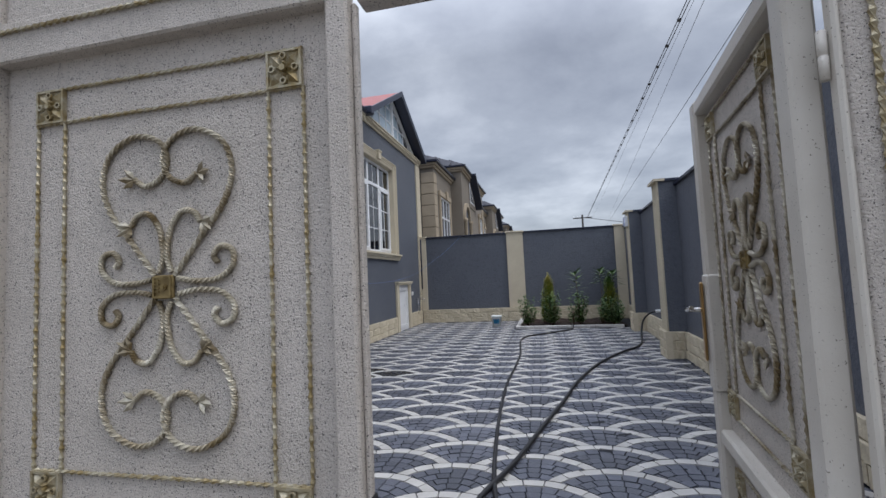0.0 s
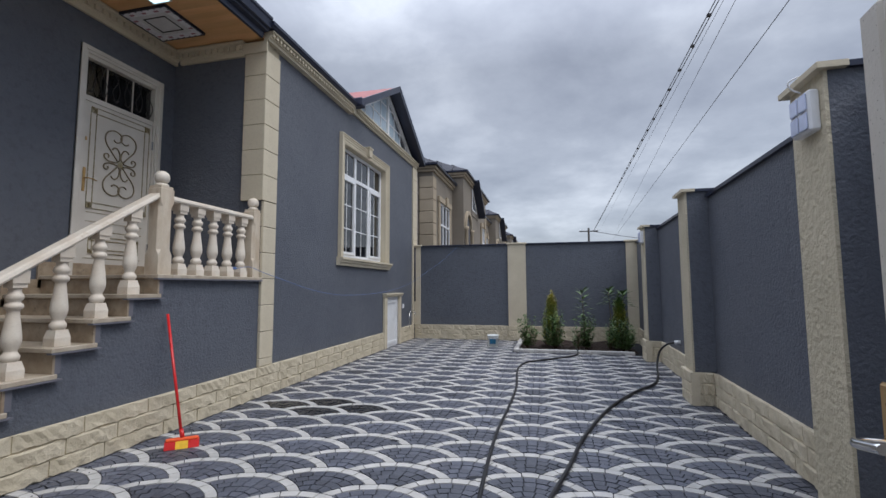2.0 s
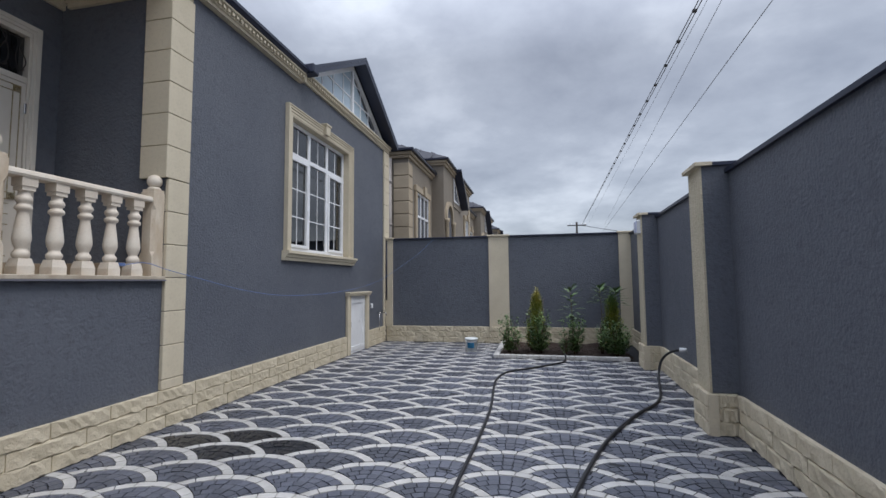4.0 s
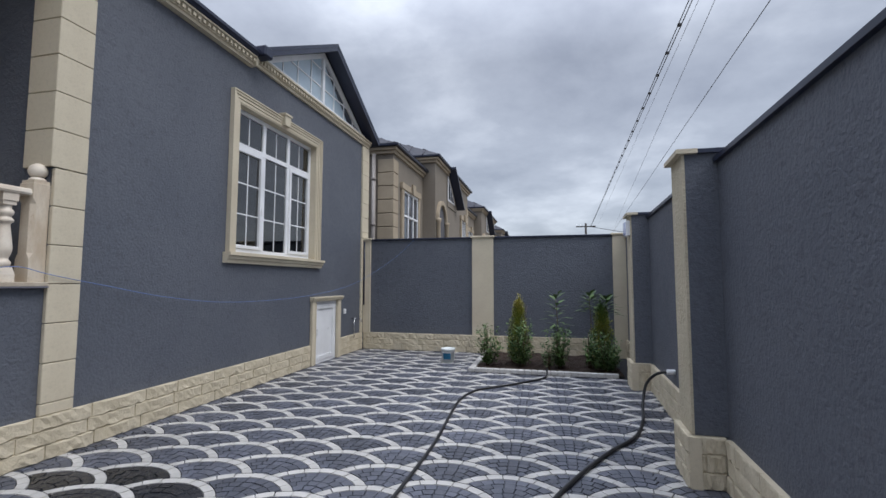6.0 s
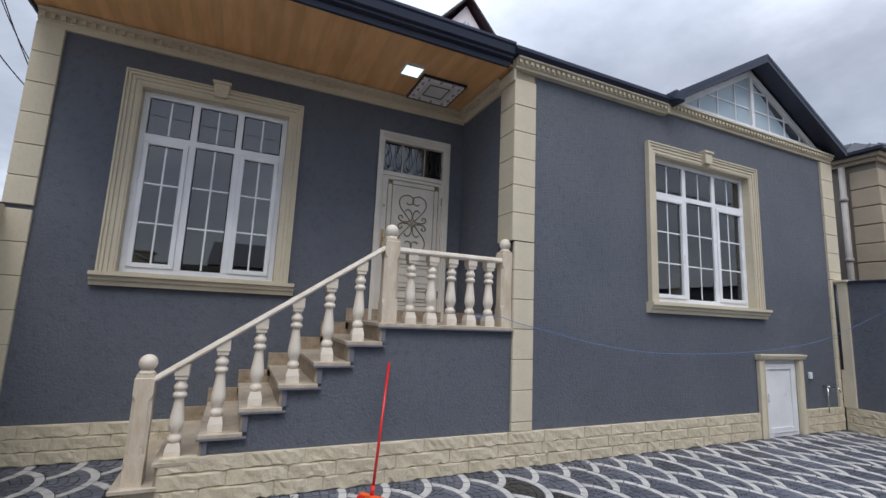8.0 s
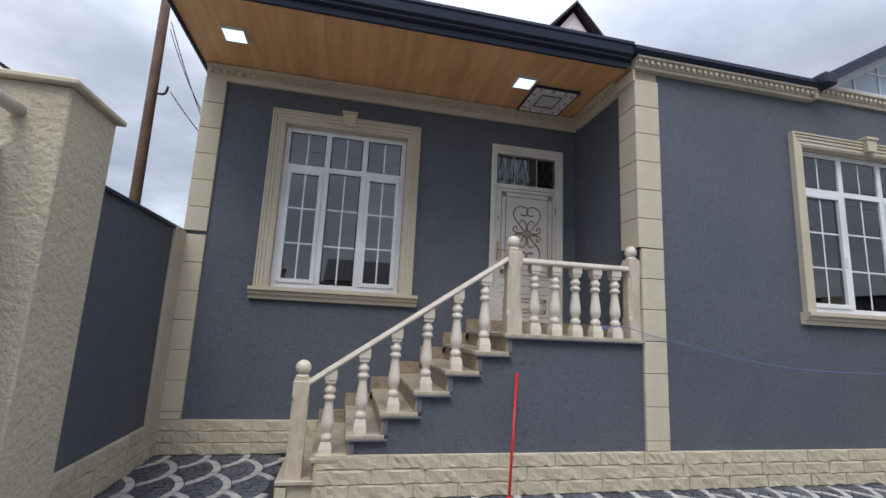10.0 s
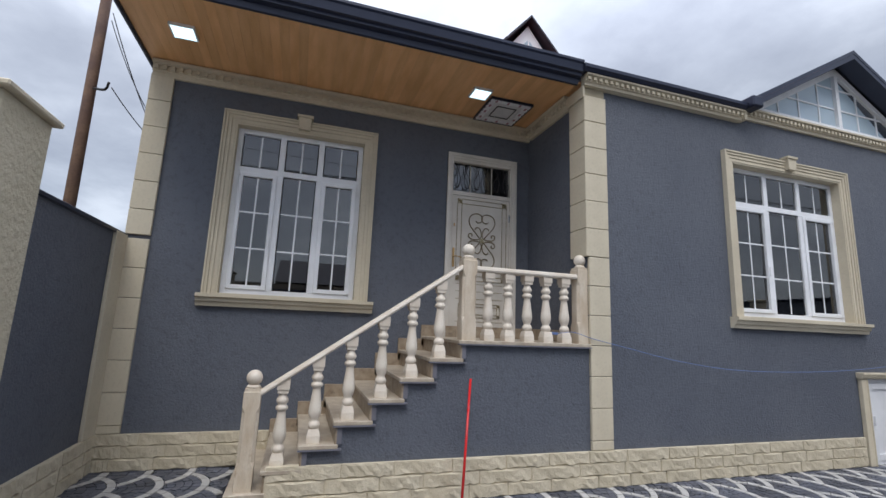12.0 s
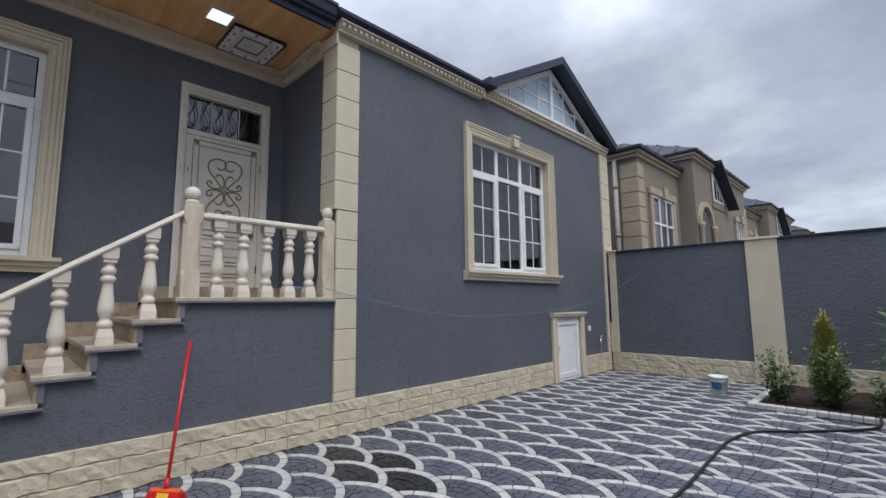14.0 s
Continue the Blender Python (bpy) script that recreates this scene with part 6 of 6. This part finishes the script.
    add_prism(bm, arc + outer[::-1], "x", S + 0.002, S + 0.09)
    bmesh.ops.recalc_face_normals(bm, faces=bm.faces[:])
    part("arch", bm, M_TANSTONE, t)
    for s in (-1, 1):
        bm = bmesh.new()
        add_lathe(bm, [(0.09, 1.0), (0.09, 1.15), (0.065, 1.2), (0.062, 3.36), (0.085, 3.40), (0.09, 3.5)], S + 0.08, gc + s * 0.60, 12)
        part("column", bm, M_TANSTONE, t)
    for wy0, wy1, wx in ((0.75, 2.15, 0.0), (B - 1.6, B - 0.7, S)):
        wnd = part("window", boxes_bm([(wx + 0.001, wx + 0.07, wy0 - 0.16, wy0, 1.9, 4.0), (wx + 0.001, wx + 0.07, wy1, wy1 + 0.16, 1.9, 4.0), (wx + 0.001, wx + 0.09, wy0 - 0.2, wy1 + 0.2, 4.0, 4.18), (wx + 0.001, wx + 0.12, wy0 - 0.2, wy1 + 0.2, 1.8, 1.9)], 0.01), M_TANSTONE, t, "moulded stone window surround")
        wc = (wy0 + wy1) / 2
        part("keystone", prism_bm([(wc - 0.10, 3.96), (wc + 0.10, 3.96), (wc + 0.15, 4.26), (wc - 0.15, 4.26)], "x", wx + 0.09, wx + 0.15), M_TANSTONE, wnd)
        part("pane", box_bm(wx + 0.002, wx + 0.012, wy0, wy1, 1.9, 4.0), M_DARKGLASS, wnd)
        bm = bmesh.new()
        for k in range(4):
            c = wy0 + (wy1 - wy0) * k / 3
            add_box(bm, wx + 0.013, wx + 0.04, c - 0.03, c + 0.03, 1.9, 4.0)
        for z in (1.93, 3.3, 3.97):
            add_box(bm, wx + 0.014, wx + 0.041, wy0, wy1, z - 0.03, z + 0.03)
        part("frame", bm, M_WHITE, wnd)
    bm = bmesh.new()
    add_tube(bm, [(-0.50, -0.10, 0), (-0.50, -0.10, h - 0.15)], 0.055, 10)
    for z in (1.2, 2.9, 4.1):
        add_tube(bm, [(-0.50, -0.10, z), (-0.50, -0.10, z + 0.08)], 0.068, 10)
    part("downpipe", bm, M_PIPE, t)
    return t


neighbour(-3.9, 14.9, 8.6, 4.95, 1, "tan rendered neighbour house with corner stones and a dark roof")
neighbour(-3.9, 25.0, 8.6, 4.95, 2, "second tan rendered house further down the row")
neighbour(-3.9, 35.5, 8.6, 4.95, 3, "third tan rendered house at the end of the row")
far = thing("far_building", "long low pale building far behind the garden wall", "building", (0, 0, 0))
part("wall", box_bm(-7.0, 1.2, 52, 60, -0.03, 4.0), M_CREAM, far)
part("roof", box_bm(-7.2, 1.4, 51.8, 60.2, 4.0, 4.25, 0.04), M_CREAM, far)
bm = bmesh.new()
for k in range(24):
    add_box(bm, -6.8 + k * 0.34, -6.68 + k * 0.34, 51.85, 51.95, 3.55, 3.95)
ob = part("baluster", bm, M_CREAM, far)
ob["kind"] = "stuff"

# ---- street side, seen mirrored in the panes: plain walls over the way ----
tagged(mesh_ob("wall_neighbour_right", box_bm(7.5, 7.8, -4, 16, -0.03, 3.0), M_TAN), "plain rendered wall of the neighbouring plot", kind="structure")
opp = thing("opposite_house", "low tan house on the neighbouring plot", "house", (12, 6, 0))
part("wall", box_bm(0, 6, -3, 7, -0.03, 3.4), M_TAN, opp)
part("roof", prism_bm([(-0.5, 3.4), (6.5, 3.4), (3, 4.9)], "y", -3.4, 7.4), M_DARKROOF, opp)

# ---- paving: fans of dark setts with pale curved borders ----
FAN_P, FAN_H, FAN_A = 0.92, 0.195, 0.7
FAN_O = (-0.717, 6.44)
u_ = Vector((math.cos(radians(FAN_A)), math.sin(radians(FAN_A)), 0))
v_ = Vector((-u_.y, u_.x, 0))
BW = 0.072
R = 0.468


def pt_inside_lower(x, y, r):
    """Inside one of the two fans of the row in front, which lie over this one."""
    for cx, cy in ((-0.5, 1), (0.5, 1), (0, 2), (-0.5, 3), (0.5, 3), (-1, 2), (1, 2)):
        if (x - cx * FAN_P) ** 2 + (y + cy * FAN_H) ** 2 < r * r:
            return True
    return False


def sett(bm, r0, r1, a0, a1, rng, z=0.0, gap=0.003):
    """One wedge-shaped stone, kept off the fans that lie in front."""
    def lim(r, a):
        x, y = r * math.sin(a), r * math.cos(a)
        return x, y
    g0, g1 = gap / max(r0, 0.03), gap / r1
    pts = [lim(r0 + gap, a0 + g0), lim(r0 + gap, a1 - g0), lim(r1 - gap, a1 - g1), lim((r1 - gap) * 1.0, (a0 + a1) / 2), lim(r1 - gap, a0 + g1)]
    pts = clip_poly(pts)
    if len(pts) < 3:
        return
    area = abs(sum(p[0] * q[1] - q[0] * p[1] for p, q in zip(pts, pts[1:] + pts[:1]))) / 2
    if area < 0.00025:
        return
    h = z + rng.uniform(-0.0025, 0.0025)
    cx, cy = sum(p[0] for p in pts) / len(pts), sum(p[1] for p in pts) / len(pts)
    top = [bm.verts.new((cx + (x - cx) * 0.97, cy + (y - cy) * 0.97, h)) for x, y in pts]
    low = [bm.verts.new((x, y, h - 0.012)) for x, y in pts]
    n = len(pts)
    try:
        f = bm.faces.new(top)
        if f.normal.z < 0 or f.calc_area() == 0:
            pass
        for i in range(n):
            bm.faces.new((low[i], low[(i + 1) % n], top[(i + 1) % n], top[i]))
    except ValueError:
        pass


def clip_poly(pts):
    """Cuts away what lies in the outer circles of the fans in front (by sampling the edges)."""
    out = []
    RR = R + 0.004
    n = len(pts)
    for i in range(n):
        a, b = pts[i], pts[(i + 1) % n]
        ia, ib = pt_inside_lower(*a, RR), pt_inside_lower(*b, RR)
        if not ia:
            out.append(a)
        if ia != ib:
            lo, hi = (a, b) if ib else (b, a)      # lo outside, hi inside
            for _ in range(12):
                m = ((lo[0] + hi[0]) / 2, (lo[1] + hi[1]) / 2)
                if pt_inside_lower(*m, RR):
                    hi = m
                else:
                    lo = m
            out.append(lo)
    return out


def fan_meshes(seed):
    rng = random.Random(seed)
    dark, pale = bmesh.new(), bmesh.new()
    Ri = R - BW
    rad = [0.04, 0.11, 0.18, 0.25, 0.32, Ri]
    for k, (r0, r1) in enumerate(zip(rad, rad[1:])):
        n = (3, 5, 7, 9, 11)[k]
        off = rng.uniform(-0.08, 0.08)
        for i in range(n):
            a0 = radians(-75) + radians(150) * i / n + off / n
            a1 = a0 + radians(150) / n
            sett(dark, max(r0, 0.012), r1 + rng.uniform(-0.004, 0.004), a0, a1, rng)
    n = 9
    for i in range(n):
        a0 = radians(-72) + radians(144) * i / n
        sett(pale, Ri + 0.002, R, a0, a0 + radians(144) / n, rng, 0.002, 0.0022)
    out = []
    for nm, b, m in (("setts", dark, M_PAVER), ("border", pale, M_PAVERW)):
        bmesh.ops.recalc_face_normals(b, faces=b.faces[:])
        me = bpy.data.meshes.new(nm)
        b.to_mesh(me)
        b.free()
        me.materials.append(m)
        out.append(me)
    return out


FANS = [fan_meshes(s) for s in range(5)]
MROT = Matrix.Rotation(radians(FAN_A), 4, "Z")
rng = random.Random(11)
X0, X1, Y0, Y1 = -5.36, 1.42, 1.70, 13.24


def keep_in_yard(x, y):
    if x < FX - 0.02 and y > 3.3:
        return False
    if x > fence_x(y) + RW - 0.02:
        return False
    if BED[0] < x and y > BED[2]:
        return False
    return X0 < x < X1 and Y0 < y < Y1


near = []
for i in range(-12, 13):
    for j in range(-32, 45):
        c = Vector((*FAN_O, 0)) + u_ * (FAN_P * (i + (0.5 if j % 2 else 0.0))) + v_ * (FAN_H * j)
        if not (X0 - 0.5 < c.x < X1 + 0.5 and Y0 - 0.5 < c.y < Y1 + 0.5):
            continue
        d, p = rng.choice(FANS)
        M = Matrix.Translation(c) @ MROT
        tot = inside = 0
        for v in p.vertices:
            q = M @ v.co
            tot += 1
            inside += keep_in_yard(q.x, q.y)
        for v in list(d.vertices)[::3]:
            q = M @ v.co
            tot += 1
            inside += keep_in_yard(q.x, q.y)
        if inside == 0:
            continue
        near.append((inside / tot, d, p, M))


def clipped(me, M, nm, mt):
    """Copies of the pieces of a fan at the edge of the yard, without those that would run under a wall."""
    bm = bmesh.new()
    bm.from_mesh(me)
    bm.verts.ensure_lookup_table()
    seen, gone = set(), []
    for v in bm.verts:
        if v in seen:
            continue
        isl, todo = [], [v]
        seen.add(v)
        while todo:
            w = todo.pop()
            isl.append(w)
            for ed in w.link_edges:
                o = ed.other_vert(w)
                if o not in seen:
                    seen.add(o)
                    todo.append(o)
        c = sum((w.co for w in isl), Vector()) / len(isl)
        q = M @ c
        if not keep_in_yard(q.x, q.y):
            gone += isl
    bmesh.ops.delete(bm, geom=gone, context="VERTS")
    if not bm.verts:
        bm.free()
        return None
    out = bpy.data.meshes.new(nm)
    bm.to_mesh(out)
    bm.free()
    out.materials.append(mt)
    return out


def put_paving():
    for frac, d, p, M in near:
        for nm, me, mt in (("dark_fan", d, M_PAVER), ("pale_border", p, M_PAVERW)):
            if frac < 1:
                me = clipped(me, M, nm, mt)
                if me is None:
                    continue
            c = M.translation
            if nm == "dark_fan" and (c.x + 2.85) ** 2 / 0.7 + (c.y - 6.45) ** 2 / 0.14 < 1:
                me = me.copy()
                me.materials[0] = M_PAVERWET
            share(nm, me, yard, M)


# ---- small pieces last ----
for nm, me, parent, m in PIECES:
    share(nm, me, parent, m)
put_paving()
